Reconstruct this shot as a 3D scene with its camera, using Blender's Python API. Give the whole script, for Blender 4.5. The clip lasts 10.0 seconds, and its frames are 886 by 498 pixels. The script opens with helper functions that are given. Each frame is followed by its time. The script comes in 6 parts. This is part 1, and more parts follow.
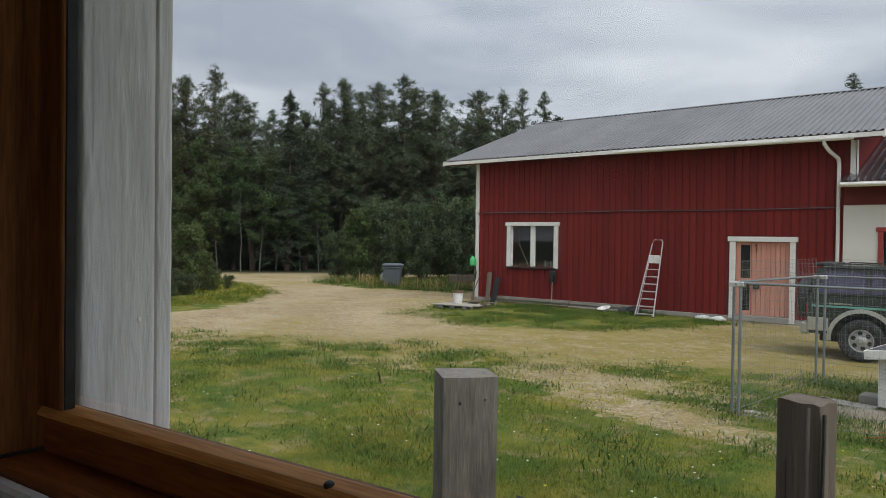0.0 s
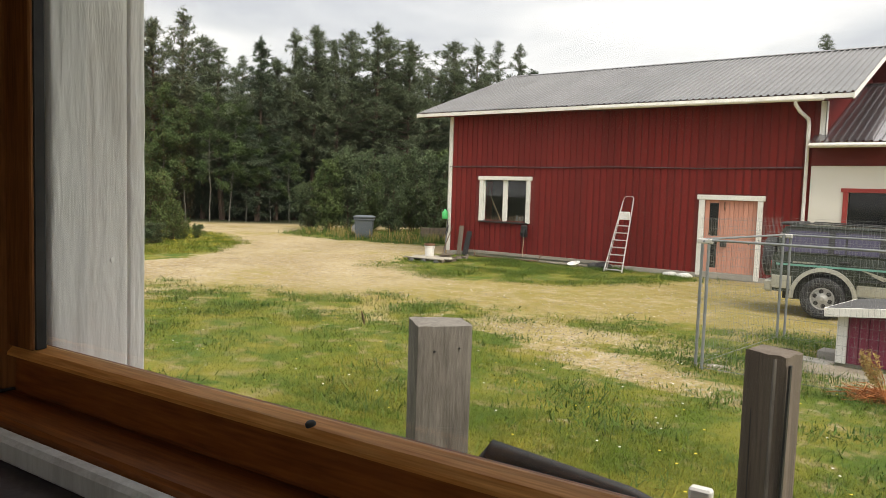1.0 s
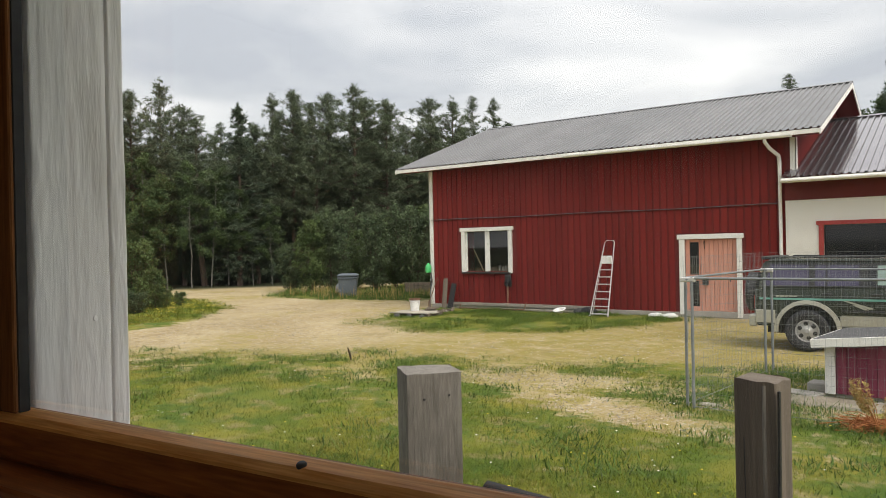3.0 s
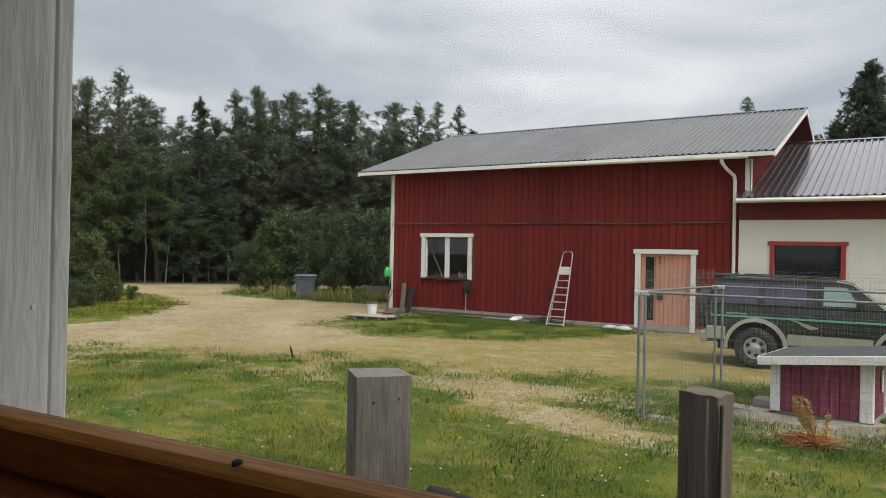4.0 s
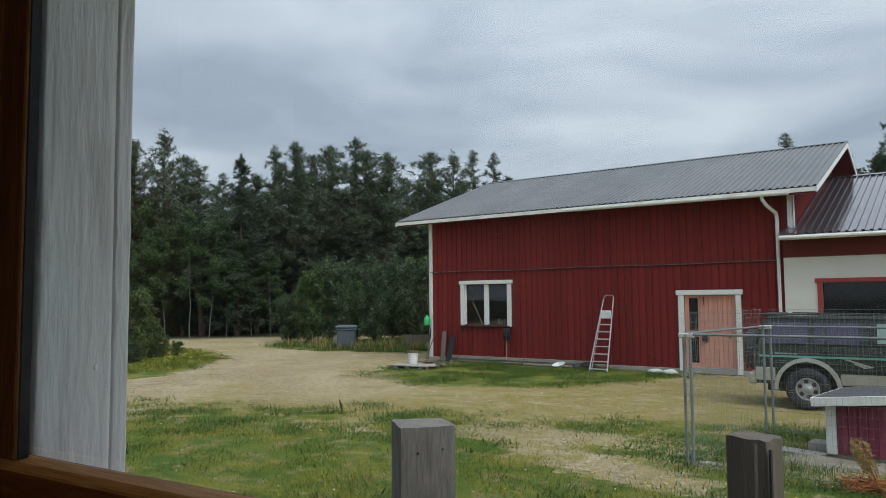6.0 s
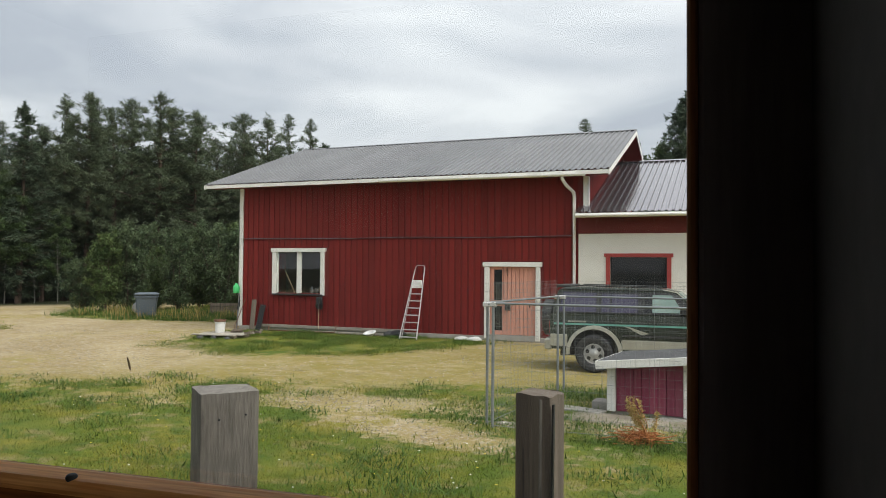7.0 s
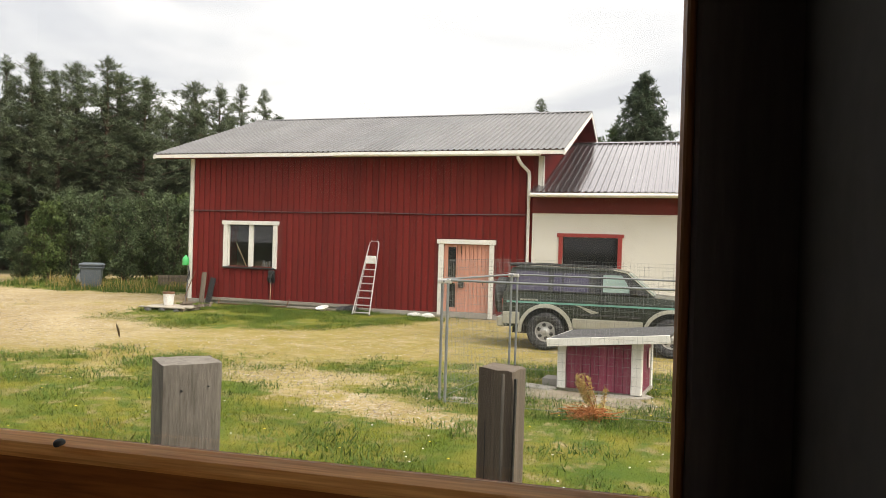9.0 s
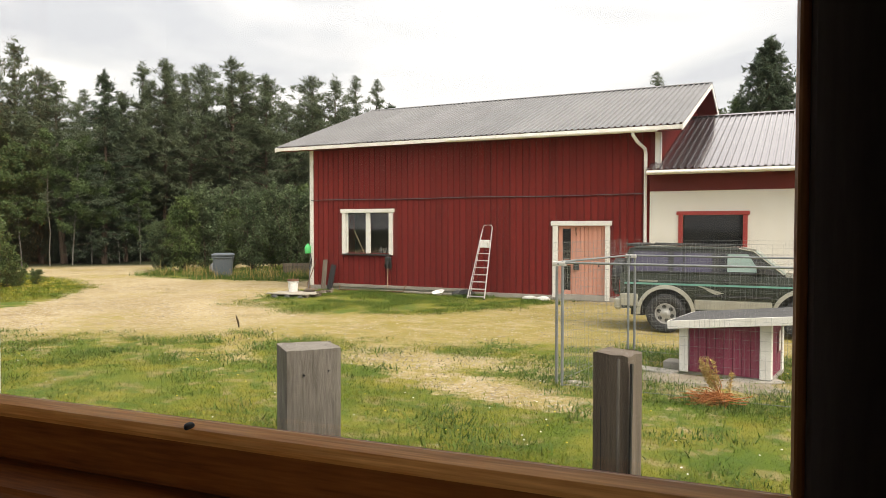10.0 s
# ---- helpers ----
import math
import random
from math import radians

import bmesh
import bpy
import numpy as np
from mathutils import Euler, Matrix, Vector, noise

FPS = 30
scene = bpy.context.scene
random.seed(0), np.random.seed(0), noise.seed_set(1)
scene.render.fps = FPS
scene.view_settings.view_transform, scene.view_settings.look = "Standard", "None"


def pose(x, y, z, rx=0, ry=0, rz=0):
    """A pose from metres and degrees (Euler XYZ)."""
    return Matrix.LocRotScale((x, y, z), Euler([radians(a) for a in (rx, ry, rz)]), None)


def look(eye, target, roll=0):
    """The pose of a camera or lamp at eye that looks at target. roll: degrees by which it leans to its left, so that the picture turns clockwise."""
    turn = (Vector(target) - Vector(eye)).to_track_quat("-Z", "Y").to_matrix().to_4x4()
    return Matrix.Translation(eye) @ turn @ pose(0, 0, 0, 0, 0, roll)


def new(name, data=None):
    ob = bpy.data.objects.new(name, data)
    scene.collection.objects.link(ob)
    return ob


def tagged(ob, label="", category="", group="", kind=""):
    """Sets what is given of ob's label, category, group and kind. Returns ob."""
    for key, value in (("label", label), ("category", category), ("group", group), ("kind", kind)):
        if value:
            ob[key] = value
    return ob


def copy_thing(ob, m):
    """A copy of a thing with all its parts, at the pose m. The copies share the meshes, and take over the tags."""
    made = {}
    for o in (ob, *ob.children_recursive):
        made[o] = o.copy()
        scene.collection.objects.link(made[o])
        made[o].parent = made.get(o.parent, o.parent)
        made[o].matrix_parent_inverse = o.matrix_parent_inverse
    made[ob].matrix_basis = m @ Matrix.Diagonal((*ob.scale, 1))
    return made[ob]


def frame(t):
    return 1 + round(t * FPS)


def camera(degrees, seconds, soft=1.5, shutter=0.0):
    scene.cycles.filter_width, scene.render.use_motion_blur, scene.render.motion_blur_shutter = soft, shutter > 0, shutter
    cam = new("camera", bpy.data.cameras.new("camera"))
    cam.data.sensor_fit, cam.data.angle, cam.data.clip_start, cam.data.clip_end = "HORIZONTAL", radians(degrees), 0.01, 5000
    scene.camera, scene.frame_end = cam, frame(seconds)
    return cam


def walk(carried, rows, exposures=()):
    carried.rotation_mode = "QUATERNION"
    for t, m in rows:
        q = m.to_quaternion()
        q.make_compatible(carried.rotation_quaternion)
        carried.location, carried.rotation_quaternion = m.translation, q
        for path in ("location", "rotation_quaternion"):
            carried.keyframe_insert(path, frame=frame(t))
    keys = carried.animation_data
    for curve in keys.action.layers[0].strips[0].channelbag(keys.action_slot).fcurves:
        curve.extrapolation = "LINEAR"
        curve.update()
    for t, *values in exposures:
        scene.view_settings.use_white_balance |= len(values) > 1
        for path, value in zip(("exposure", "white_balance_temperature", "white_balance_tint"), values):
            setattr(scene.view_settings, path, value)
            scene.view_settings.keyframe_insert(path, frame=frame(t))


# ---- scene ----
cam = camera(62.3, 10.0, 0.8)

PATH = [
    (0, (15.095, -20.074, 2.057), (13.821, -18.532, 2.03), 0.8),
    (0.5, (15.074, -20.071, 2.047), (13.821, -18.515, 1.943), 1.5),
    (1, (15.078, -20.074, 2.044), (13.871, -18.487, 1.892), 1.9),
    (1.5, (15.081, -20.072, 2.048), (13.916, -18.446, 2.025), 1.9),
    (2, (15.068, -20.074, 2.042), (13.898, -18.458, 1.893), 1.4),
    (2.5, (15.075, -20.077, 2.031), (13.887, -18.47, 1.967), -0.8),
    (2.7, (15.08, -20.084, 2.028), (13.895, -18.472, 2.016), -1.1),
    (3.8, (15.098, -20.074, 2.016), (13.978, -18.418, 1.999), 0.2),
    (4, (15.096, -20.074, 2.02), (14.009, -18.395, 2.03), 1.2),
    (4.5, (15.086, -20.072, 2.028), (13.948, -18.428, 2.012), 1.6),
    (5, (15.076, -20.076, 2.031), (13.828, -18.515, 2.114), 0.1),
    (5.2, (15.064, -20.086, 2.031), (13.725, -18.602, 2.105), 0.4),
    (6.3, (15.13, -20.107, 2.024), (14.079, -18.411, 2.17), -0.8),
    (6.5, (15.116, -20.092, 2.021), (14.154, -18.343, 2.145), -0.8),
    (7, (15.14, -20.116, 2.017), (14.406, -18.256, 2.072), 0.5),
    (7.5, (15.151, -20.136, 2.018), (14.542, -18.231, 2.071), 0.2),
    (8, (15.116, -20.133, 2.013), (14.547, -18.215, 1.991), 2.0),
    (8.5, (15.12, -20.141, 2.015), (14.565, -18.22, 1.965), 1.1),
    (9, (15.11, -20.142, 2.013), (14.497, -18.238, 2.007), 1.7),
    (9.5, (15.115, -20.146, 2.012), (14.46, -18.26, 1.907), 1.6),
    (10, (15.12, -20.137, 2.018), (14.221, -18.351, 1.962), 0.1),
]
EXPOSURE = [
    (0.0, 0.32, 6200, 8), (0.4, 0.8, 6700, 9), (1.0, 1.08, 7150, 9), (1.5, 0.84, 6750, 8), (2.0, 0.88, 6950, 9), (2.5, 1.0, 7000, 9), (4.0, 0.54, 6500, 7),
    (4.5, 0.58, 6500, 6), (5.0, 0.34, 5950, 4), (5.2, 0.29, 5900, 4), (6.4, 0.26, 5800, 3), (7.0, 0.7, 6500, 6), (7.5, 1.18, 7100, 8), (8.0, 1.24, 7200, 9),
    (8.5, 1.42, 7700, 10), (9.0, 1.22, 7300, 10), (10.0, 1.24, 7400, 10),
]
walk(cam, [(t, look(eye, target, roll)) for t, eye, target, roll in PATH], EXPOSURE)

# ---- world, sun ----
world = bpy.data.worlds.new("overcast_sky")
scene.world = world
world.use_nodes = True
wn, wl = world.node_tree.nodes, world.node_tree.links
wn.clear()
SUN_EL, SUN_AZ = 52.0, 106.0
sky = wn.new("ShaderNodeTexSky")
sky.sky_type = "NISHITA"
sky.sun_disc = False
sky.sun_elevation, sky.sun_rotation = radians(SUN_EL), radians(SUN_AZ)
tc = wn.new("ShaderNodeTexCoord")
sep = wn.new("ShaderNodeSeparateXYZ")
wl.new(tc.outputs["Generated"], sep.inputs[0])
up = wn.new("ShaderNodeMath"); up.operation = "MAXIMUM"; up.inputs[1].default_value = 0.0
wl.new(sep.outputs["Z"], up.inputs[0])
lift = wn.new("ShaderNodeMath"); lift.operation = "ADD"; lift.inputs[1].default_value = 0.12
wl.new(up.outputs[0], lift.inputs[0])
dome = wn.new("ShaderNodeVectorMath"); dome.operation = "DIVIDE"
comb = wn.new("ShaderNodeCombineXYZ")
for k in range(3):
    wl.new(lift.outputs[0], comb.inputs[k])
wl.new(tc.outputs["Generated"], dome.inputs[0])
wl.new(comb.outputs[0], dome.inputs[1])
n1 = wn.new("ShaderNodeTexNoise")
n1.inputs["Scale"].default_value, n1.inputs["Detail"].default_value = 0.95, 6.0
n1.inputs["Roughness"].default_value, n1.inputs["Distortion"].default_value = 0.5, 0.5
wl.new(dome.outputs[0], n1.inputs["Vector"])
ramp = wn.new("ShaderNodeValToRGB")
ramp.color_ramp.elements[0].position, ramp.color_ramp.elements[1].position = 0.36, 0.68
ramp.color_ramp.elements[0].color = (0.31, 0.33, 0.37, 1)
ramp.color_ramp.elements[1].color = (0.55, 0.56, 0.575, 1)
wl.new(n1.outputs[0], ramp.inputs[0])
sky_k = wn.new("ShaderNodeVectorMath"); sky_k.operation = "SCALE"; sky_k.inputs[3].default_value = 0.10
wl.new(sky.outputs[0], sky_k.inputs[0])
mixs = wn.new("ShaderNodeMix"); mixs.data_type = "RGBA"; mixs.inputs[0].default_value = 0.93
wl.new(sky_k.outputs[0], mixs.inputs[6])
wl.new(ramp.outputs[0], mixs.inputs[7])
# an overcast sky grows brighter towards the zenith
rise = wn.new("ShaderNodeMath"); rise.operation = "MULTIPLY_ADD"
rise.inputs[1].default_value, rise.inputs[2].default_value = 0.85, 0.92
wl.new(up.outputs[0], rise.inputs[0])
bg = wn.new("ShaderNodeBackground")
wl.new(rise.outputs[0], bg.inputs[1])
wl.new(mixs.outputs[2], bg.inputs[0])
wout = wn.new("ShaderNodeOutputWorld")
wl.new(bg.outputs[0], wout.inputs[0])

sun = new("sun", bpy.data.lights.new("sun", "SUN"))
sun.data.energy, sun.data.angle, sun.data.color = 2.0, radians(50), (1.0, 0.95, 0.88)
_az = radians(SUN_AZ)
sun.matrix_world = look((math.sin(_az) * 40, math.cos(_az) * 40, 40 * math.tan(radians(SUN_EL))), (0, 0, 0))


# ---- materials ----
def mat(name, a, b, rough=0.7, metal=0.0, scale=3.0, stretch=(1, 1, 1), bump=0.2, fine=40.0, spec=0.5, per_object=0.0,
        per_island=0.0, dirt=None, dirt_amount=0.0, dirt_scale=1.2, dist=0.004):
    """Two base colours mixed by a coarse and a fine noise in object space, with a fine relief."""
    m = bpy.data.materials.new(name)
    m.use_nodes = True
    nt, ln = m.node_tree.nodes, m.node_tree.links
    p = nt["Principled BSDF"]
    c = nt.new("ShaderNodeTexCoord")
    mp = nt.new("ShaderNodeMapping")
    mp.inputs["Scale"].default_value = stretch
    ln.new(c.outputs["Object"], mp.inputs[0])
    src = mp.outputs[0]
    info = nt.new("ShaderNodeObjectInfo")
    if per_object:
        off = nt.new("ShaderNodeVectorMath"); off.operation = "MULTIPLY_ADD"
        cmb = nt.new("ShaderNodeCombineXYZ")
        for k in range(3):
            ln.new(info.outputs["Random"], cmb.inputs[k])
        ln.new(cmb.outputs[0], off.inputs[0]); off.inputs[1].default_value = (37, 53, 71)
        ln.new(src, off.inputs[2]); src = off.outputs[0]
    big = nt.new("ShaderNodeTexNoise"); big.inputs["Scale"].default_value = scale; big.inputs["Detail"].default_value = 5
    sm = nt.new("ShaderNodeTexNoise"); sm.inputs["Scale"].default_value = fine; sm.inputs["Detail"].default_value = 4
    ln.new(src, big.inputs["Vector"]); ln.new(src, sm.inputs["Vector"])
    av = nt.new("ShaderNodeMath"); av.operation = "MULTIPLY_ADD"; av.inputs[1].default_value = 0.45
    half = nt.new("ShaderNodeMath"); half.operation = "MULTIPLY"; half.inputs[1].default_value = 0.55
    ln.new(big.outputs[0], half.inputs[0]); ln.new(sm.outputs[0], av.inputs[0]); ln.new(half.outputs[0], av.inputs[2])
    r = nt.new("ShaderNodeMapRange"); r.inputs[1].default_value, r.inputs[2].default_value = 0.36, 0.64
    ln.new(av.outputs[0], r.inputs[0])
    mx = nt.new("ShaderNodeMix"); mx.data_type = "RGBA"
    ln.new(r.outputs[0], mx.inputs[0]); mx.inputs[6].default_value = (*a, 1); mx.inputs[7].default_value = (*b, 1)
    col = mx.outputs[2]
    if dirt:
        dn = nt.new("ShaderNodeTexNoise"); dn.inputs["Scale"].default_value = dirt_scale; dn.inputs["Detail"].default_value = 7
        dn.inputs["Roughness"].default_value = 0.65
        ln.new(src, dn.inputs["Vector"])
        dr = nt.new("ShaderNodeMapRange"); dr.inputs[1].default_value, dr.inputs[2].default_value = 0.5, 0.72
        dr.inputs[4].default_value = dirt_amount
        ln.new(dn.outputs[0], dr.inputs[0])
        dm = nt.new("ShaderNodeMix"); dm.data_type = "RGBA"; ln.new(dr.outputs[0], dm.inputs[0])
        ln.new(col, dm.inputs[6]); dm.inputs[7].default_value = (*dirt, 1); col = dm.outputs[2]
    if per_object or per_island:
        hsv = nt.new("ShaderNodeHueSaturation")
        vr = nt.new("ShaderNodeMapRange")
        amount = per_object or per_island
        vr.inputs[3].default_value, vr.inputs[4].default_value = 1 - amount, 1 + amount
        if per_island:
            gm = nt.new("ShaderNodeNewGeometry"); ln.new(gm.outputs["Random Per Island"], vr.inputs[0])
        else:
            ln.new(info.outputs["Random"], vr.inputs[0])
        ln.new(vr.outputs[0], hsv.inputs["Value"]); ln.new(col, hsv.inputs["Color"]); col = hsv.outputs[0]
    ln.new(col, p.inputs["Base Color"])
    p.inputs["Roughness"].default_value, p.inputs["Metallic"].default_value = rough, metal
    p.inputs["Specular IOR Level"].default_value = spec
    if bump:
        bp = nt.new("ShaderNodeBump"); bp.inputs["Strength"].default_value = bump; bp.inputs["Distance"].default_value = dist
        ln.new(av.outputs[0], bp.inputs["Height"]); ln.new(bp.outputs[0], p.inputs["Normal"])
    return m


def leaf_mat(name, a, b, scale=0.5, amount=0.35, thin=0.25, patch=None, patch_scale=1.3):
    m = mat(name, a, b, rough=0.65, scale=scale, fine=3.0, bump=0, per_island=amount, spec=0.25, dirt=patch, dirt_amount=0.85, dirt_scale=patch_scale)
    p = m.node_tree.nodes["Principled BSDF"]
    p.inputs["Transmission Weight"].default_value = 0.0
    tr = m.node_tree.nodes.new("ShaderNodeBsdfTranslucent")
    ms = m.node_tree.nodes.new("ShaderNodeMixShader"); ms.inputs[0].default_value = thin
    src = p.inputs["Base Color"].links[0].from_socket
    m.node_tree.links.new(src, tr.inputs[0])
    m.node_tree.links.new(p.outputs[0], ms.inputs[1]); m.node_tree.links.new(tr.outputs[0], ms.inputs[2])
    m.node_tree.links.new(ms.outputs[0], m.node_tree.nodes["Material Output"].inputs[0])
    return m


def glass_mat(name, tint=(1, 1, 1), rough=0.0, dust=0.0):
    m = bpy.data.materials.new(name)
    m.use_nodes = True
    p = m.node_tree.nodes["Principled BSDF"]
    p.inputs["Base Color"].default_value = (*tint, 1)
    p.inputs["Roughness"].default_value, p.inputs["IOR"].default_value = rough, 1.45
    p.inputs["Transmission Weight"].default_value = 1.0
    if dust:
        # a thin film of dust on the pane
        nt, ln = m.node_tree.nodes, m.node_tree.links
        c = nt.new("ShaderNodeTexCoord")
        n = nt.new("ShaderNodeTexNoise"); n.inputs["Scale"].default_value, n.inputs["Detail"].default_value = 6.0, 5
        ln.new(c.outputs["Object"], n.inputs["Vector"])
        r = nt.new("ShaderNodeMapRange"); r.inputs[1].default_value, r.inputs[2].default_value = 0.3, 0.75
        r.inputs[3].default_value, r.inputs[4].default_value = dust * 0.5, dust * 1.5
        ln.new(n.outputs[0], r.inputs[0])
        tr = nt.new("ShaderNodeBsdfTranslucent"); tr.inputs[0].default_value = (0.8, 0.8, 0.78, 1)
        ms = nt.new("ShaderNodeMixShader")
        ln.new(r.outputs[0], ms.inputs[0]); ln.new(p.outputs[0], ms.inputs[1]); ln.new(tr.outputs[0], ms.inputs[2])
        ln.new(ms.outputs[0], nt["Material Output"].inputs[0])
    return m


M_RED = mat("falu_red_paint", (0.145, 0.0150, 0.0135), (0.195, 0.0215, 0.018), 0.8, spec=0.2, scale=1.2, stretch=(1, 1, .15), fine=30, bump=0.35,
            per_object=0.13, dirt=(0.075, 0.013, 0.012), dirt_amount=0.6)
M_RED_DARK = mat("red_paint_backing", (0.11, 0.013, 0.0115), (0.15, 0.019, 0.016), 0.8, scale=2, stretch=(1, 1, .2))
M_RED_TRIM = mat("red_trim_paint", (0.30, 0.035, 0.03), (0.36, 0.045, 0.04), 0.6, scale=3)
M_PLUM = mat("plum_red_paint", (0.17, 0.02, 0.05), (0.22, 0.028, 0.065), 0.7, scale=3, stretch=(1, 1, .2), per_object=0.15,
             dirt=(0.32, 0.2, 0.2), dirt_amount=0.35, dirt_scale=6)
M_WHITE = mat("white_paint", (0.70, 0.69, 0.65), (0.80, 0.79, 0.75), 0.6, scale=2, fine=25, bump=0.15, dirt=(0.45, 0.42, 0.36),
              dirt_amount=0.35, dirt_scale=3)
M_RENDER = mat("white_render", (0.68, 0.66, 0.60), (0.78, 0.76, 0.71), 0.9, scale=0.8, fine=60, bump=0.4, dirt=(0.5, 0.47, 0.4),
               dirt_amount=0.35, dirt_scale=0.9)
M_LINING = mat("weathered_white_board", (0.76, 0.75, 0.73), (0.90, 0.895, 0.88), 0.55, scale=3.5, stretch=(7, 7, 1.0), fine=22, bump=0.8,
               dirt=(0.50, 0.475, 0.44), dirt_amount=0.75, dirt_scale=2.2, dist=0.005)
M_ROOF = mat("grey_roof_metal", (0.165, 0.165, 0.17), (0.21, 0.21, 0.215), 0.45, metal=0.25, scale=0.7, fine=6, bump=0.05, per_object=0.06,
             dirt=(0.16, 0.155, 0.15), dirt_amount=0.4)
M_ROOF2 = mat("brown_grey_roof_metal", (0.27, 0.25, 0.27), (0.32, 0.30, 0.32), 0.16, metal=0.85, scale=0.7, fine=6, bump=0.05, per_object=0.05)
M_PINK = mat("faded_pink_door_paint", (0.52, 0.235, 0.17), (0.62, 0.30, 0.22), 0.7, scale=2.5, stretch=(6, 1, .5), fine=20, bump=0.3,
             per_object=0.06, dirt=(0.42, 0.2, 0.15), dirt_amount=0.5, dirt_scale=4)
M_CONC = mat("concrete", (0.27, 0.25, 0.22), (0.38, 0.36, 0.32), 0.9, scale=2.5, fine=50, bump=0.5)
M_GALV = mat("galvanised_steel", (0.17, 0.185, 0.19), (0.26, 0.275, 0.28), 0.6, metal=0.4, scale=8, fine=60, bump=0.1)
M_WIRE = mat("galvanised_wire", (0.19, 0.20, 0.20), (0.28, 0.30, 0.30), 0.6, metal=0.3, scale=8, bump=0)
M_ALU = mat("brushed_aluminium", (0.52, 0.50, 0.49), (0.64, 0.62, 0.61), 0.42, metal=0.5, scale=5, fine=80, bump=0.1)
M_RIM = mat("silver_wheel_paint", (0.34, 0.34, 0.33), (0.44, 0.44, 0.43), 0.35, metal=0.15, scale=4, bump=0, dirt=(0.2, 0.18, 0.15), dirt_amount=0.5, dirt_scale=6)
M_DARK = mat("dark_rubber", (0.018, 0.018, 0.02), (0.035, 0.035, 0.037), 0.75, scale=6, bump=0.3)
M_BLACK = mat("black_paint_and_shade", (0.012, 0.012, 0.013), (0.03, 0.03, 0.03), 0.55, scale=9, bump=0.2)
M_INSIDE = mat("dim_interior_board", (0.27, 0.245, 0.215), (0.35, 0.32, 0.285), 0.9, scale=2)
# near-black: shade put into the colour of the reveal and barn inside
M_SHADE_BOARD = mat("shade_dark_boards", (0.028, 0.025, 0.023), (0.045, 0.04, 0.037), 0.9, scale=3, bump=0.2)
M_GLASS = glass_mat("window_glass")
M_DUSTY = glass_mat("dusty_window_glass", dust=0.003)
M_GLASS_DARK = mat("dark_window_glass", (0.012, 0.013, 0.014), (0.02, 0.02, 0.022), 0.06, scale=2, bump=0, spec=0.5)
M_STAIN = mat("brown_stained_wood", (0.17, 0.048, 0.014), (0.42, 0.140, 0.040), 0.45, spec=0.2, scale=2.0, stretch=(1.2, 16, 16), fine=14, bump=0.2,
              dirt=(0.09, 0.03, 0.012), dirt_amount=0.75, dirt_scale=1.6, dist=0.002)
# worn edge colour, lightened to carry the sky highlight
M_STAIN_WORN_LIT = mat("worn_lit_varnished_wood", (0.64, 0.25, 0.065), (0.95, 0.50, 0.18), 0.42, spec=0.25, scale=2.0, stretch=(1.0, 20, 20), fine=16, bump=0.2,
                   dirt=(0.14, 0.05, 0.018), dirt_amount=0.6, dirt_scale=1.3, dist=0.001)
M_STAIN_V = mat("brown_stained_upright_wood", (0.115, 0.041, 0.014), (0.29, 0.117, 0.040), 0.6, spec=0.15, scale=2.0, stretch=(16, 16, 1.2), fine=14,
                bump=0.3, dirt=(0.05, 0.018, 0.008), dirt_amount=0.6, dirt_scale=2.5, dist=0.002)
M_DARKWOOD = mat("dark_board", (0.095, 0.080, 0.085), (0.14, 0.118, 0.123), 0.8, spec=0.3, scale=2, stretch=(10, 10, 1), fine=14, bump=0.3)
M_POST = mat("grey_weathered_post", (0.15, 0.134, 0.114), (0.285, 0.258, 0.226), 0.9, scale=2.4, stretch=(6, 6, 0.9), fine=22, bump=0.9,
             dirt=(0.055, 0.046, 0.038), dirt_amount=0.85, dirt_scale=2.6, dist=0.006)
M_POST2 = mat("brown_weathered_post", (0.10, 0.078, 0.06), (0.22, 0.178, 0.138), 0.9, scale=1.4, stretch=(12, 12, 0.5), fine=12, bump=0.9,
              dirt=(0.035, 0.028, 0.022), dirt_amount=0.7, dirt_scale=3.0, dist=0.006)
M_PLANK = mat("grey_old_planks", (0.24, 0.21, 0.17), (0.40, 0.37, 0.31), 0.9, scale=2, stretch=(2, 12, 12), fine=20, bump=0.6, per_object=0.2)
M_FELT = mat("grey_roofing_felt", (0.045, 0.045, 0.047), (0.085, 0.085, 0.086), 0.95, scale=3, fine=90, bump=0.5)
M_BIN = mat("grey_blue_plastic", (0.085, 0.105, 0.125), (0.11, 0.13, 0.15), 0.5, scale=3, bump=0.1)
M_GREEN = mat("bright_green_plastic", (0.06, 0.50, 0.15), (0.09, 0.60, 0.20), 0.45, scale=5, bump=0.1)
M_BUCKET = mat("white_plastic", (0.70, 0.70, 0.68), (0.80, 0.80, 0.78), 0.45, scale=5, bump=0.1, dirt=(0.35, 0.28, 0.2), dirt_amount=0.5, dirt_scale=8)
M_RUST = mat("rusty_brown_metal", (0.10, 0.05, 0.03), (0.19, 0.10, 0.06), 0.85, scale=7, bump=0.4)
M_CARGREEN = mat("dark_green_car_paint", (0.030, 0.037, 0.028), (0.044, 0.052, 0.040), 0.25, metal=0.25, scale=2, bump=0, dirt=(0.10, 0.09, 0.07),
                 dirt_amount=0.25)
M_CARSILVER = mat("champagne_silver_car_paint", (0.38, 0.37, 0.31), (0.46, 0.45, 0.385), 0.35, metal=0.3, scale=2, bump=0, dirt=(0.25, 0.22, 0.17),
                  dirt_amount=0.4)
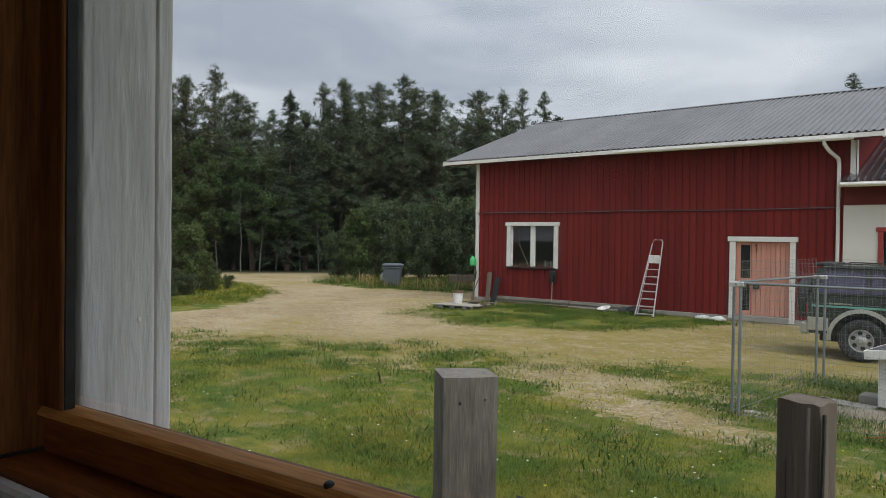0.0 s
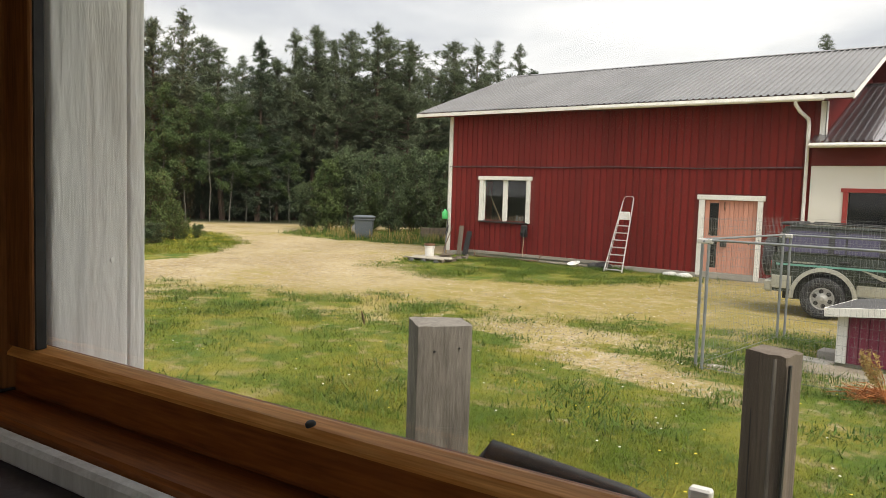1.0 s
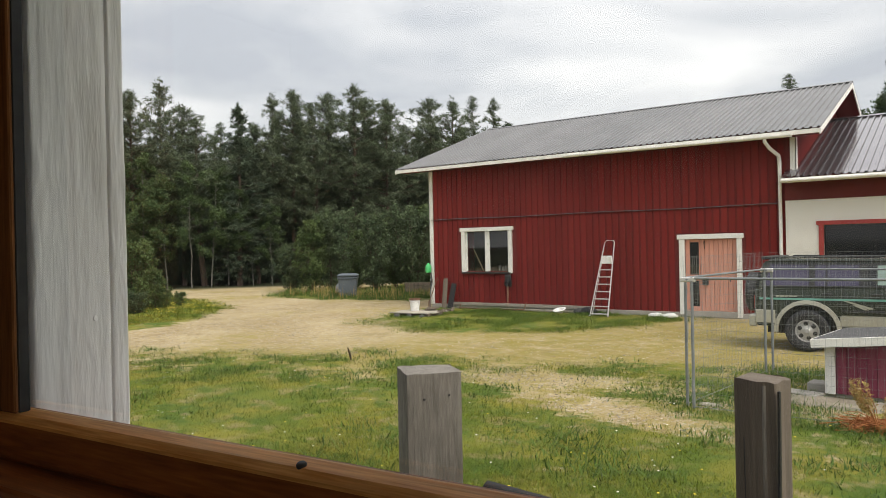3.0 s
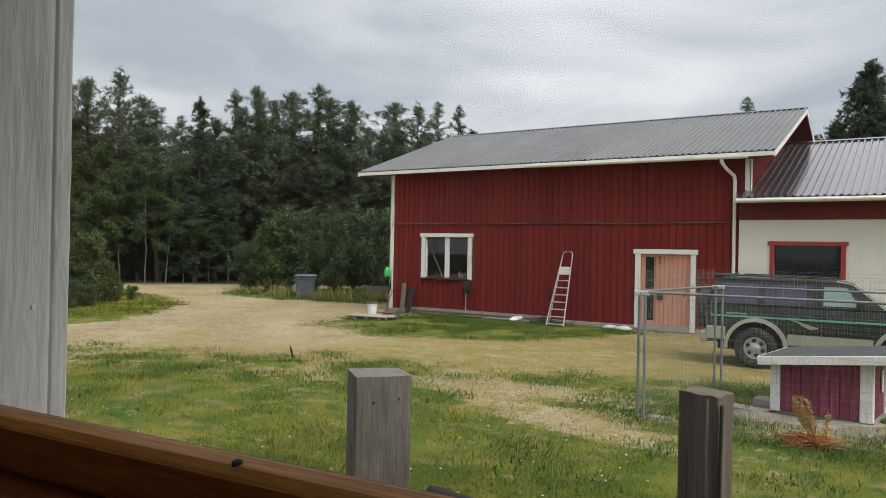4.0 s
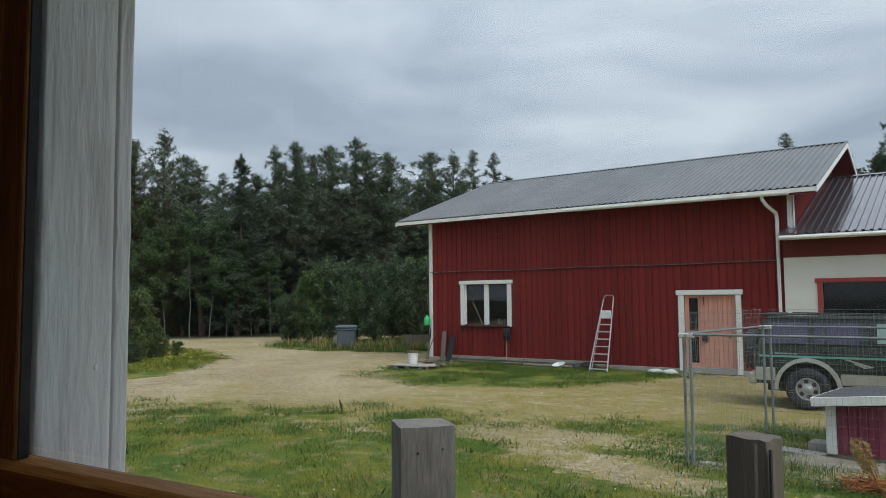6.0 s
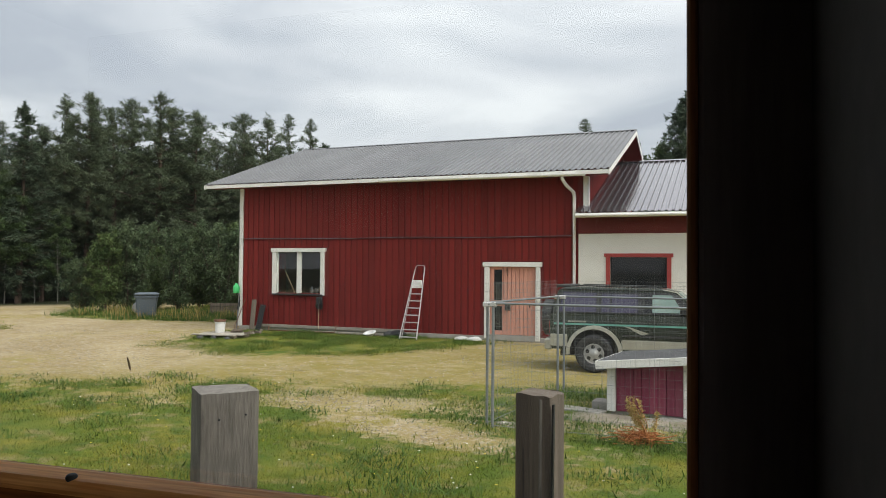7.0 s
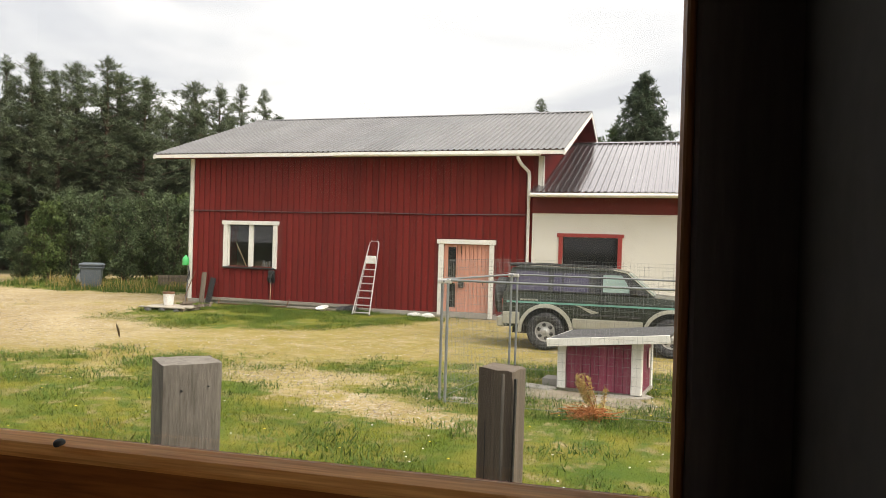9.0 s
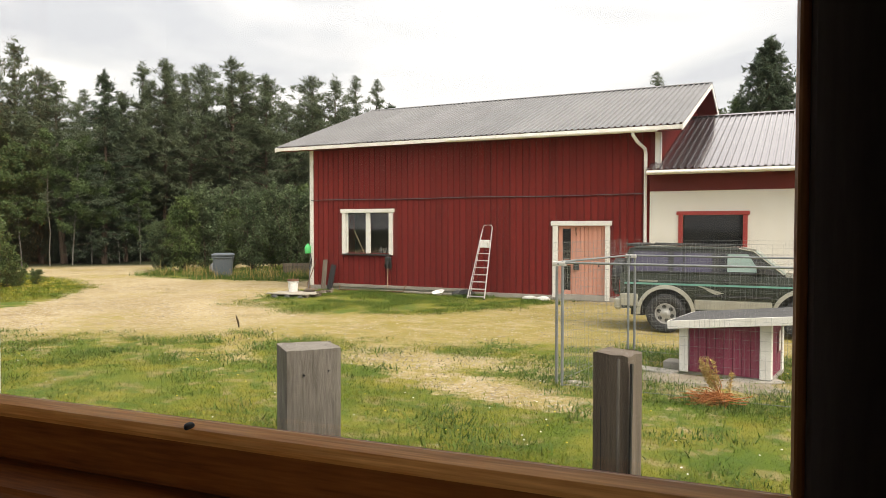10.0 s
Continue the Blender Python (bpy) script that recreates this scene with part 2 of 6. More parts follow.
M_TEAL = mat("teal_stripe", (0.13, 0.34, 0.29), (0.18, 0.42, 0.36), 0.35, scale=5, bump=0)
M_CARGLASS = mat("tinted_car_glass", (0.045, 0.040, 0.075), (0.07, 0.062, 0.105), 0.08, scale=1.5, bump=0, spec=0.6)
M_CARGLASS2 = mat("pale_car_glass", (0.20, 0.29, 0.26), (0.27, 0.36, 0.33), 0.1, scale=1.5, bump=0, spec=0.6)
M_BARK = mat("pine_bark", (0.06, 0.042, 0.033), (0.12, 0.078, 0.056), 0.95, scale=2, fine=12, bump=0.8, dist=0.02)
M_BIRCHBARK = mat("birch_bark", (0.10, 0.095, 0.08), (0.17, 0.16, 0.145), 0.85, scale=3, stretch=(1, 1, 3), fine=10, bump=0.4, dirt=(0.05, 0.045, 0.04),
                  dirt_amount=0.85, dirt_scale=3)
M_PINE = leaf_mat("pine_needles", (0.074, 0.100, 0.058), (0.124, 0.150, 0.088), amount=0.28)
M_SPRUCE = leaf_mat("spruce_needles", (0.047, 0.072, 0.046), (0.080, 0.106, 0.064))
M_BIRCH = leaf_mat("birch_leaves", (0.052, 0.090, 0.034), (0.098, 0.140, 0.052), amount=0.28)
M_WILLOW = leaf_mat("willow_leaves", (0.055, 0.086, 0.042), (0.115, 0.148, 0.072), amount=0.6)
M_LEAFY = leaf_mat("bush_leaves", (0.060, 0.10, 0.034), (0.13, 0.165, 0.056), amount=0.6)
M_GRASS = leaf_mat("grass_blades", (0.090, 0.150, 0.013), (0.262, 0.236, 0.036), scale=0.9, amount=0.6, thin=0.35, patch=(0.065, 0.128, 0.016), patch_scale=1.1)
M_WEED = leaf_mat("green_weeds", (0.050, 0.105, 0.018), (0.110, 0.165, 0.030), scale=1.2, amount=0.5, thin=0.3)
M_DRY = leaf_mat("dry_straw", (0.34, 0.24, 0.08), (0.46, 0.34, 0.14), scale=1.2, amount=0.3)
M_ORANGE = mat("dry_orange_twigs", (0.33, 0.11, 0.035), (0.45, 0.18, 0.06), 0.9, scale=8, bump=0.3)
M_YELLOW = mat("yellow_petals", (0.70, 0.52, 0.03), (0.80, 0.62, 0.06), 0.7, scale=8, bump=0)
M_PETAL = mat("white_petals", (0.75, 0.75, 0.70), (0.8, 0.8, 0.76), 0.7, scale=8, bump=0)
M_WOODPALE = mat("pale_wood", (0.38, 0.29, 0.18), (0.5, 0.4, 0.27), 0.8, scale=4, bump=0.2)


def ground_mat():
    m = bpy.data.materials.new("yard_ground")
    m.use_nodes = True
    nt, ln = m.node_tree.nodes, m.node_tree.links
    p = nt["Principled BSDF"]
    p.inputs["Roughness"].default_value, p.inputs["Specular IOR Level"].default_value = 0.95, 0.2
    c = nt.new("ShaderNodeTexCoord")

    def noise_tex(scale, detail=5, rough=0.55):
        n = nt.new("ShaderNodeTexNoise")
        n.inputs["Scale"].default_value, n.inputs["Detail"].default_value, n.inputs["Roughness"].default_value = scale, detail, rough
        ln.new(c.outputs["Object"], n.inputs["Vector"])
        return n.outputs[0]

    def mixed(f, a, b):
        mx = nt.new("ShaderNodeMix"); mx.data_type = "RGBA"
        ln.new(f, mx.inputs[0])
        for s, v in ((6, a), (7, b)):
            if isinstance(v, tuple):
                mx.inputs[s].default_value = (*v, 1)
            else:
                ln.new(v, mx.inputs[s])
        return mx.outputs[2]

    def ranged(f, lo, hi):
        r = nt.new("ShaderNodeMapRange"); r.inputs[1].default_value, r.inputs[2].default_value = lo, hi
        ln.new(f, r.inputs[0])
        return r.outputs[0]

    gravel = mixed(ranged(noise_tex(0.35, 6), 0.4, 0.62), (0.325, 0.245, 0.115), (0.435, 0.345, 0.19))
    stones = nt.new("ShaderNodeTexVoronoi"); stones.inputs["Scale"].default_value = 26
    ln.new(c.outputs["Object"], stones.inputs["Vector"])
    stone_col = nt.new("ShaderNodeSeparateColor"); ln.new(stones.outputs["Color"], stone_col.inputs[0])
    gravel = mixed(ranged(stone_col.outputs[0], 0.7, 1.0), gravel, (0.47, 0.42, 0.34))
    gravel = mixed(ranged(noise_tex(0.9, 8, 0.7), 0.52, 0.68), gravel, (0.25, 0.185, 0.095))
    gravel = mixed(ranged(noise_tex(14, 6, 0.75), 0.54, 0.64), gravel, (0.60, 0.53, 0.42))
    gravel = mixed(ranged(noise_tex(7, 7, 0.75), 0.52, 0.66), gravel, (0.19, 0.14, 0.08))
    dry = mixed(ranged(noise_tex(1.1, 6), 0.42, 0.6), (0.27, 0.225, 0.062), (0.34, 0.27, 0.09))
    gravel = mixed(ranged(noise_tex(0.22, 4), 0.48, 0.62), gravel, mixed(ranged(noise_tex(3.0, 6), 0.4, 0.6), gravel, dry))
    turf = mixed(ranged(noise_tex(0.8, 6), 0.38, 0.62), (0.090, 0.135, 0.014), (0.22, 0.20, 0.033))
    turf = mixed(ranged(noise_tex(1.9, 7, 0.7), 0.47, 0.63), turf, (0.062, 0.112, 0.017))
    turf = mixed(ranged(noise_tex(2.3, 6), 0.54, 0.68), turf, (0.27, 0.22, 0.10))
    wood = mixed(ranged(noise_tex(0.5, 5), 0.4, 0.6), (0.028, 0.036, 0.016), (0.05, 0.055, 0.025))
    straw = nt.new("ShaderNodeAttribute"); straw.attribute_name = "straw"
    thin_grass = mixed(ranged(noise_tex(2.6, 7, 0.7), 0.38, 0.62), (0.275, 0.21, 0.056), (0.21, 0.185, 0.036))
    worn = nt.new("ShaderNodeMath"); worn.operation = "MULTIPLY"
    ln.new(ranged(noise_tex(1.7, 7, 0.7), 0.30, 0.56), worn.inputs[0]); ln.new(straw.outputs["Fac"], worn.inputs[1])
    gravel = mixed(worn.outputs[0], gravel, thin_grass)
    at = nt.new("ShaderNodeAttribute"); at.attribute_name = "turf"
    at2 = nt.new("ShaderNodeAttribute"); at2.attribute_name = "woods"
    edge = nt.new("ShaderNodeMath"); edge.operation = "ADD"
    nz = nt.new("ShaderNodeMath"); nz.operation = "MULTIPLY_ADD"; nz.inputs[1].default_value, nz.inputs[2].default_value = 2.3, -1.15
    ln.new(noise_tex(3.2, 7, 0.7), nz.inputs[0])
    ln.new(at.outputs["Fac"], edge.inputs[0]); ln.new(nz.outputs[0], edge.inputs[1])
    col = mixed(ranged(edge.outputs[0], 0.35, 0.65), gravel, turf)
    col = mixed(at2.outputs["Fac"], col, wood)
    ln.new(col, p.inputs["Base Color"])
    bp = nt.new("ShaderNodeBump"); bp.inputs["Strength"].default_value, bp.inputs["Distance"].default_value = 1.0, 0.04
    ln.new(noise_tex(18, 7, 0.7), bp.inputs["Height"]); ln.new(bp.outputs[0], p.inputs["Normal"])
    return m


M_GROUND = ground_mat()


# ---- building helpers ----
def thing(name, m, label, category, group=""):
    e = new(name)
    e.matrix_world = m
    return tagged(e, label, category, group)


def mesh_of(bm, material, smooth=False, name="m"):
    me = bpy.data.meshes.new(name)
    bmesh.ops.recalc_face_normals(bm, faces=bm.faces)
    bm.to_mesh(me)
    bm.free()
    me.materials.append(material)
    if smooth:
        for f in me.polygons:
            f.use_smooth = True
    return me


def part(name, bm, material, parent, label="", smooth=False, at=None):
    ob = new(name, mesh_of(bm, material, smooth, name))
    ob.parent = parent
    if at is not None:
        ob.matrix_basis = at
    return tagged(ob, label)


def piece(name, me, parent, at):
    ob = new(name, me)
    ob.parent = parent
    ob.matrix_basis = at
    return ob


def struct(name, bm, material, label, category, at=None, smooth=False):
    ob = new(name, mesh_of(bm, material, smooth, name))
    if at is not None:
        ob.matrix_world = at
    return tagged(ob, label, category, kind="structure")


def box(x0, x1, y0, y1, z0, z1, bm=None, bevel=0.0):
    own = bmesh.new()
    bmesh.ops.create_cube(own, size=1)
    for v in own.verts:
        v.co = Vector(((x0 + x1) / 2 + v.co.x * (x1 - x0), (y0 + y1) / 2 + v.co.y * (y1 - y0), (z0 + z1) / 2 + v.co.z * (z1 - z0)))
    if bevel:
        bmesh.ops.bevel(own, geom=own.edges[:], offset=bevel, segments=1, affect="EDGES", profile=0.5)
    if bm is None:
        return own
    return joined(bm, own)


def joined(bm, other):
    vs = {v: bm.verts.new(v.co) for v in other.verts}
    for f in other.faces:
        bm.faces.new([vs[v] for v in f.verts])
    other.free()
    return bm


def bar(p, q, r, bm=None, n=8, r2=None):
    bm = bmesh.new() if bm is None else bm
    p, q = Vector(p), Vector(q)
    r2 = r if r2 is None else r2
    t = (q - p).to_track_quat("Z", "Y")
    rings = []
    for c, rad in ((p, r), (q, r2)):
        rings.append([bm.verts.new(c + t @ Vector((rad * math.cos(k * math.tau / n), rad * math.sin(k * math.tau / n), 0))) for k in range(n)])
    for k in range(n):
        bm.faces.new((rings[0][k], rings[0][(k + 1) % n], rings[1][(k + 1) % n], rings[1][k]))
    bm.faces.new(rings[0][::-1])
    bm.faces.new(rings[1])
    return bm


def tube(points, r, n=8, bm=None):
    bm = bmesh.new() if bm is None else bm
    pts = [Vector(p) for p in points]
    rings = []
    for i, p in enumerate(pts):
        d = (pts[min(i + 1, len(pts) - 1)] - pts[max(i - 1, 0)]).normalized()
        t = d.to_track_quat("Z", "Y")
        rr = r[i] if isinstance(r, (list, tuple)) else r
        rings.append([bm.verts.new(p + t @ Vector((rr * math.cos(k * math.tau / n), rr * math.sin(k * math.tau / n), 0))) for k in range(n)])
    for a, b in zip(rings, rings[1:]):
        best = min(range(n), key=lambda s: (a[0].co - b[s].co).length)
        for k in range(n):
            bm.faces.new((a[k], a[(k + 1) % n], b[(k + 1 + best) % n], b[(k + best) % n]))
    bm.faces.new(rings[0][::-1])
    bm.faces.new(rings[-1])
    return bm


def prism(outline, y0, y1, bm=None):
    """An outline in x and z, drawn out from y0 to y1."""
    bm = bmesh.new() if bm is None else bm
    a = [bm.verts.new((x, y0, z)) for x, z in outline]
    b = [bm.verts.new((x, y1, z)) for x, z in outline]
    n = len(outline)
    bm.faces.new(a)
    bm.faces.new(b[::-1])
    for k in range(n):
        bm.faces.new((a[k], b[k], b[(k + 1) % n], a[(k + 1) % n]))
    return bm


def lathe(profile, n=24, bm=None):
    """Turns (radius, z) pairs round the z axis."""
    bm = bmesh.new() if bm is None else bm
    rings = [[bm.verts.new((r * math.cos(k * math.tau / n), r * math.sin(k * math.tau / n), z)) for k in range(n)] for r, z in profile]
    for a, b in zip(rings, rings[1:]):
        for k in range(n):
            bm.faces.new((a[k], a[(k + 1) % n], b[(k + 1) % n], b[k]))
    bm.faces.new(rings[0][::-1])
    bm.faces.new(rings[-1])
    return bm


def cloud_mesh(name, verts, material):
    """Loose triangles, three corners each, from an array of corners."""
    n = len(verts) // 3
    me = bpy.data.meshes.new(name)
    me.vertices.add(len(verts))
    me.vertices.foreach_set("co", np.asarray(verts, dtype=np.float32).ravel())
    me.loops.add(3 * n)
    me.loops.foreach_set("vertex_index", np.arange(3 * n, dtype=np.int32))
    me.polygons.add(n)
    me.polygons.foreach_set("loop_start", np.arange(0, 3 * n, 3, dtype=np.int32))
    me.update(calc_edges=True)
    me.materials.append(material)
    return me


# ---- ground ----
def step_line(x, knots):
    return float(np.interp(x, [k[0] for k in knots], [k[1] for k in knots]))


LAWN = ((-14, -16), (-4, -14.2), (0, -12.8), (2, -11.7), (4, -10.5), (6.5, -9.5), (9, -8.9), (11, -8.2), (13, -8.0), (16, -8.2), (22, -8.5))
ISLE = ((2.0, -4.9), (3.7, -5.9), (5.2, -5.9), (6.3, -5.0), (7.7, -3.7), (8.5, -2.4), (9.0, -0.8))


def soft(a, w):
    return min(1.0, max(0.0, 0.5 + a / w))


def turf_at(x, y):
    """How much grass covers the ground, 0 to 1."""
    n = noise.noise((x * 0.55, y * 0.55, 3.1)) + 0.5 * noise.noise((x * 1.6, y * 1.6, 7.7))
    lawn = soft(step_line(x, LAWN) - y + n * 0.9, 1.6)
    depth = step_line(x, LAWN) - y
    if lawn > 0:
        thin = 0.62 if depth < 2.3 else 0.9
        bare = math.exp(-(((x - 11.3) / 1.7) ** 2 + ((y + 11.6 + (x - 11.3) * 0.35) / 0.55) ** 2))
        bare += 0.8 * math.exp(-(((x - 9.6) / 1.5) ** 2 + ((y + 10.3) / 0.5) ** 2))
        bare += 0.9 * math.exp(-(((x - 13.6) / 1.6) ** 2 + ((y + 10.6) / 0.6) ** 2))
        tuft = noise.noise((x * 2.3, y * 2.9, 31.0)) + 0.6 * noise.noise((x * 5.1, y * 6.0, 9.0))
        ragged = soft(2.9 - depth, 2.2)
        lawn *= max(0.0, thin + ragged * (n * 0.5 + tuft * 0.75) + (1 - ragged) * (n * 0.3 + tuft * 0.22) - bare)
    isle = 0.0
    if 0.0 < x < 9.3 and y < 0.2:
        left = (x - (0.1 + (-y) * 0.24)) * 1.2
        isle = min(soft(y - step_line(x, ISLE) + n * 0.9, 1.9), soft(left, 0.8), soft(9.0 - x + n * 0.5, 0.8))
        if y > -0.9 and x > 6.9:
            isle *= 0.6
    verge = soft(y - step_line(x, ((-30, 6.0), (-12, 3.0), (-9, 1.4), (-6.8, 0.9), (-4.5, 1.7), (-2.3, 2.4), (0, 3.0))) + n * 0.5, 1.0) if -11 < x < 0 else 0.0
    hedge = soft(-4.6 - x + (y + 6.0) * -0.8 + n * 0.5, 1.0) if -24 < x < -3 and -14 < y < 4 else 0.0
    hedge *= soft(-2.4 - y + n * 0.4 - 0.45 * (x + 9.0), 1.5)
    return min(1.0, max(lawn, isle, verge, hedge, 0.0))


def straw_at(x, y):
    """Worn, yellowed grass on the drive in front of the barn and round the dog pen."""
    n = noise.noise((x * 0.6, y * 0.6, 14.0))
    along = soft(x - 4.2 + n * 1.5, 3.5) * soft(y - step_line(x, LAWN) + 1.5, 2.0) * soft(-0.3 - y, 0.8)
    edge = math.exp(-((y - step_line(x, LAWN) - 0.3) / 1.1) ** 2)
    return min(1.0, max(0.85 * along, 0.7 * edge + 0.3 * n if edge > 0.2 else 0.0, 0.0))


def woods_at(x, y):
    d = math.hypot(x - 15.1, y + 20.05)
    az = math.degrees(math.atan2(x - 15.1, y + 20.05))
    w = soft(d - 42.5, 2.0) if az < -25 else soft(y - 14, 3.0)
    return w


def spaced(lo, hi, fine, far):
    mid = list(np.arange(lo, hi + 1e-6, fine))
    out, s, v = [], fine, hi
    while v < far:
        s *= 1.35
        v += s
        out.append(v)
    inn, s, v = [], fine, lo
    while v > -far:
        s *= 1.35
        v -= s
        inn.append(v)
    return inn[::-1] + mid + out


def build_ground():
    xs, ys = spaced(-14, 20, 0.2, 900), spaced(-19.4, 4, 0.2, 900)
    verts, turf, woods, straw = [], [], [], []
    for y in ys:
        for x in xs:
            near = abs(x) < 30 and -30 < y < 12
            t = turf_at(x, y) if near else 0.0
            z = 0.02 * noise.noise((x * 0.5, y * 0.5, 0.3)) + 0.012 * noise.noise((x * 1.9, y * 1.9, 5.0)) + 0.015 * t if near else 0.0
            if x > -1 and y > -0.6:
                z = -0.01
            verts.append((x, y, z))
            turf.append(t)
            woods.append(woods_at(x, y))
            straw.append(straw_at(x, y) if near else 0.0)
    w = len(xs)
    faces = [(j * w + i, j * w + i + 1, (j + 1) * w + i + 1, (j + 1) * w + i) for j in range(len(ys) - 1) for i in range(w - 1)]
    me = bpy.data.meshes.new("ground")
    me.from_pydata(verts, [], faces)
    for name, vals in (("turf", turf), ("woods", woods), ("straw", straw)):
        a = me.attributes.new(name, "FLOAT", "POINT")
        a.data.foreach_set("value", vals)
    me.materials.append(M_GROUND)
    for f in me.polygons:
        f.use_smooth = True
    return tagged(new("ground", me), "sandy gravel yard and patchy mown lawn", "ground", kind="structure")


build_ground()


# ---- the window that the camera looks through ----
KX, KY, KYAW = 14.569, -19.581, 4.0
WIN = pose(KX, KY, 0, 0, 0, KYAW)     # local x along the window, y outwards, z up
U0, U1, RAIL = -0.466, 0.541, 1.822    # clear glass, and the top of the bottom rail


def worn_board(x0, x1, y0, y1, z0, z1, seed, splay=0.29):
    """An upright board whose face towards +x is uneven: raised grain, knots with swirls round them, wavy edges."""
    bm = bmesh.new()
    ny, nz = 30, 300
    rng = np.random.default_rng(seed)
    knots = [(rng.uniform(y0, y1), rng.uniform(1.85, 2.6), rng.uniform(0.008, 0.016)) for _ in range(5)]
    face = []
    for j in range(nz + 1):
        z = z0 + (z1 - z0) * j / nz
        row = []
        for i in range(ny + 1):
            y = y0 + (y1 - y0) * i / ny
            bend, rise = 0.0, 0.0
            for ky, kz, kr in knots:
                q = math.exp(-((y - ky) / (kr * 1.6)) ** 2 - ((z - kz) / (kr * 3.0)) ** 2)
                bend += 0.010 * q * (1 if y > ky else -1)
                rise += 0.0012 * q
            g = noise.noise(((y + bend) * 210 + seed, 1.7, z * 5.5)) * 0.0008 + noise.noise(((y + bend) * 70 + seed, 7.0, z * 2.5)) * 0.0013
            lip = 0.0016 * (math.exp(-(i / 1.2) ** 2) + math.exp(-((ny - i) / 1.2) ** 2))
            wave = 0.0008 * noise.noise((z * 14, seed, 2.0)) * (i in (0, ny))
            row.append(bm.verts.new((x1 + g + rise - lip + splay * (y - 0.013), y + wave, z)))
        face.append(row)
    for a, b in zip(face, face[1:]):
        for i in range(ny):
            bm.faces.new((a[i], a[i + 1], b[i + 1], b[i]))
    back = [[bm.verts.new((x0, y, z)) for y in (y0, y1)] for z in (z0, z1)]
    for edge, side in (([r[0] for r in face], 0), ([r[-1] for r in face], 1)):
        bm.faces.new(edge + [back[1][side], back[0][side]])
    for row, k in ((face[0], 0), (face[-1], 1)):
        bm.faces.new(row + [back[k][1], back[k][0]])
    bm.faces.new((back[0][0], back[0][1], back[1][1], back[1][0]))
    return bm


def build_window():
    w = thing("window_1", WIN, "brown stained wooden window with a single clear pane", "window")
    w["kind"] = "structure"
    # bottom rail with a rounded upper edge
    prof = [(0.0, RAIL), (-0.010, RAIL + 0.001), (-0.027, RAIL - 0.003), (-0.034, RAIL - 0.010), (-0.036, RAIL - 0.055), (-0.034, 1.762), (0.012, 1.762), (0.012, RAIL - 0.012),
            (0.004, RAIL - 0.004)]
    bm = bmesh.new()
    a = [bm.verts.new((U0 - 0.055, v, z)) for v, z in prof]
    b = [bm.verts.new((U1 + 0.07, v, z)) for v, z in prof]
    bm.faces.new(a); bm.faces.new(b[::-1])
    for k in range(len(prof)):
        bm.faces.new((a[k], b[k], b[(k + 1) % len(prof)], a[(k + 1) % len(prof)]))
    part("bottom_rail", bm, M_STAIN, w, "brown stained rail with a worn glossy upper edge")
    # separate strip on the bevel that holds the painted highlight
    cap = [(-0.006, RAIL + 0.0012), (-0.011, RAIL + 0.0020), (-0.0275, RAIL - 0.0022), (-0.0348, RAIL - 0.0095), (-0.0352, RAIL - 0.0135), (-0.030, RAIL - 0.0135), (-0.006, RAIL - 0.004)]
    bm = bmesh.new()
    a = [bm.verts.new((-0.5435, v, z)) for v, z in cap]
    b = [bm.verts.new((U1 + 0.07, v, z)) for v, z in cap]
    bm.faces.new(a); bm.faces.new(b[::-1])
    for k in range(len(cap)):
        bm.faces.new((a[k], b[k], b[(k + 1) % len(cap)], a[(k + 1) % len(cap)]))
    part("rail_highlight", bm, M_STAIN_WORN_LIT, w, "worn orange-brown rail edge with the sky highlight painted in")
    part("left_stile", box(-0.544, -0.482, -0.035, -0.029, RAIL, 2.95, bevel=0.002), M_STAIN_V, w)
    # black strip that draws the shade on the stile's side face
    part("left_stile_shade", box(-0.544, -0.4825, -0.0285, -0.014, RAIL, 2.95, bevel=0.001), M_BLACK, w, "black strip drawing the shade on the stile's side face")
    part("right_stile", box(U1, U1 + 0.007, -0.033, 0.012, RAIL, 2.95, bevel=0.002), M_STAIN_V, w)
    part("right_frame", box(U1 + 0.0075, U1 + 0.09, -0.036, 0.012, RAIL, 2.95, bevel=0.003), M_DARKWOOD, w, "plain dark frame right of the glass")
    part("top_rail", box(U0 - 0.055, U1 + 0.07, -0.035, 0.012, 2.951, 3.01), M_STAIN, w)
    part("glazing_gasket", box(U0, U1, 0.0125, 0.016, RAIL - 0.02, RAIL - 0.006), M_BLACK, w, "thin black gasket along the rail")
    pane = part("pane", box(-0.544, U1 + 0.006, 0.0065, 0.0095, RAIL - 0.008, 2.955), M_DUSTY, w, "clear, slightly dusty window glass")
    pane.visible_shadow = False
    # outer lining boards, painted white and weathered
    part("left_lining", worn_board(-0.558, -0.5165, 0.013, 0.1085, 1.70, 3.02, 3), M_LINING, w, "white painted board with peeling grain", smooth=True)
    part("left_outer_casing", worn_board(-0.60, -0.5165, 0.1110, 0.1320, 1.66, 3.10, 8), M_LINING, w, "white painted outer casing board", smooth=True)
    # black filler gives the open gap its shade as a solid strip
    part("lining_gap_shade", box(-0.556, -0.498, 0.1087, 0.1108, 1.70, 3.02), M_BLACK, w, "black strip as shade in the gap between lining and casing")
    part("nail_head", lathe(((0.0042, 0.0), (0.0042, 0.002), (0.002, 0.0026)), 10), M_LINING, w, "small painted nail head", at=pose(-0.4955, 0.088, 1.933, 0, 90, 16))
    part("right_lining", box(0.56, 0.60, 0.013, 0.118, 1.70, 3.02, bevel=0.003), M_LINING, w)
    part("right_outer_casing", box(0.558, 0.69, 0.121, 0.149, 1.66, 3.10, bevel=0.004), M_LINING, w)
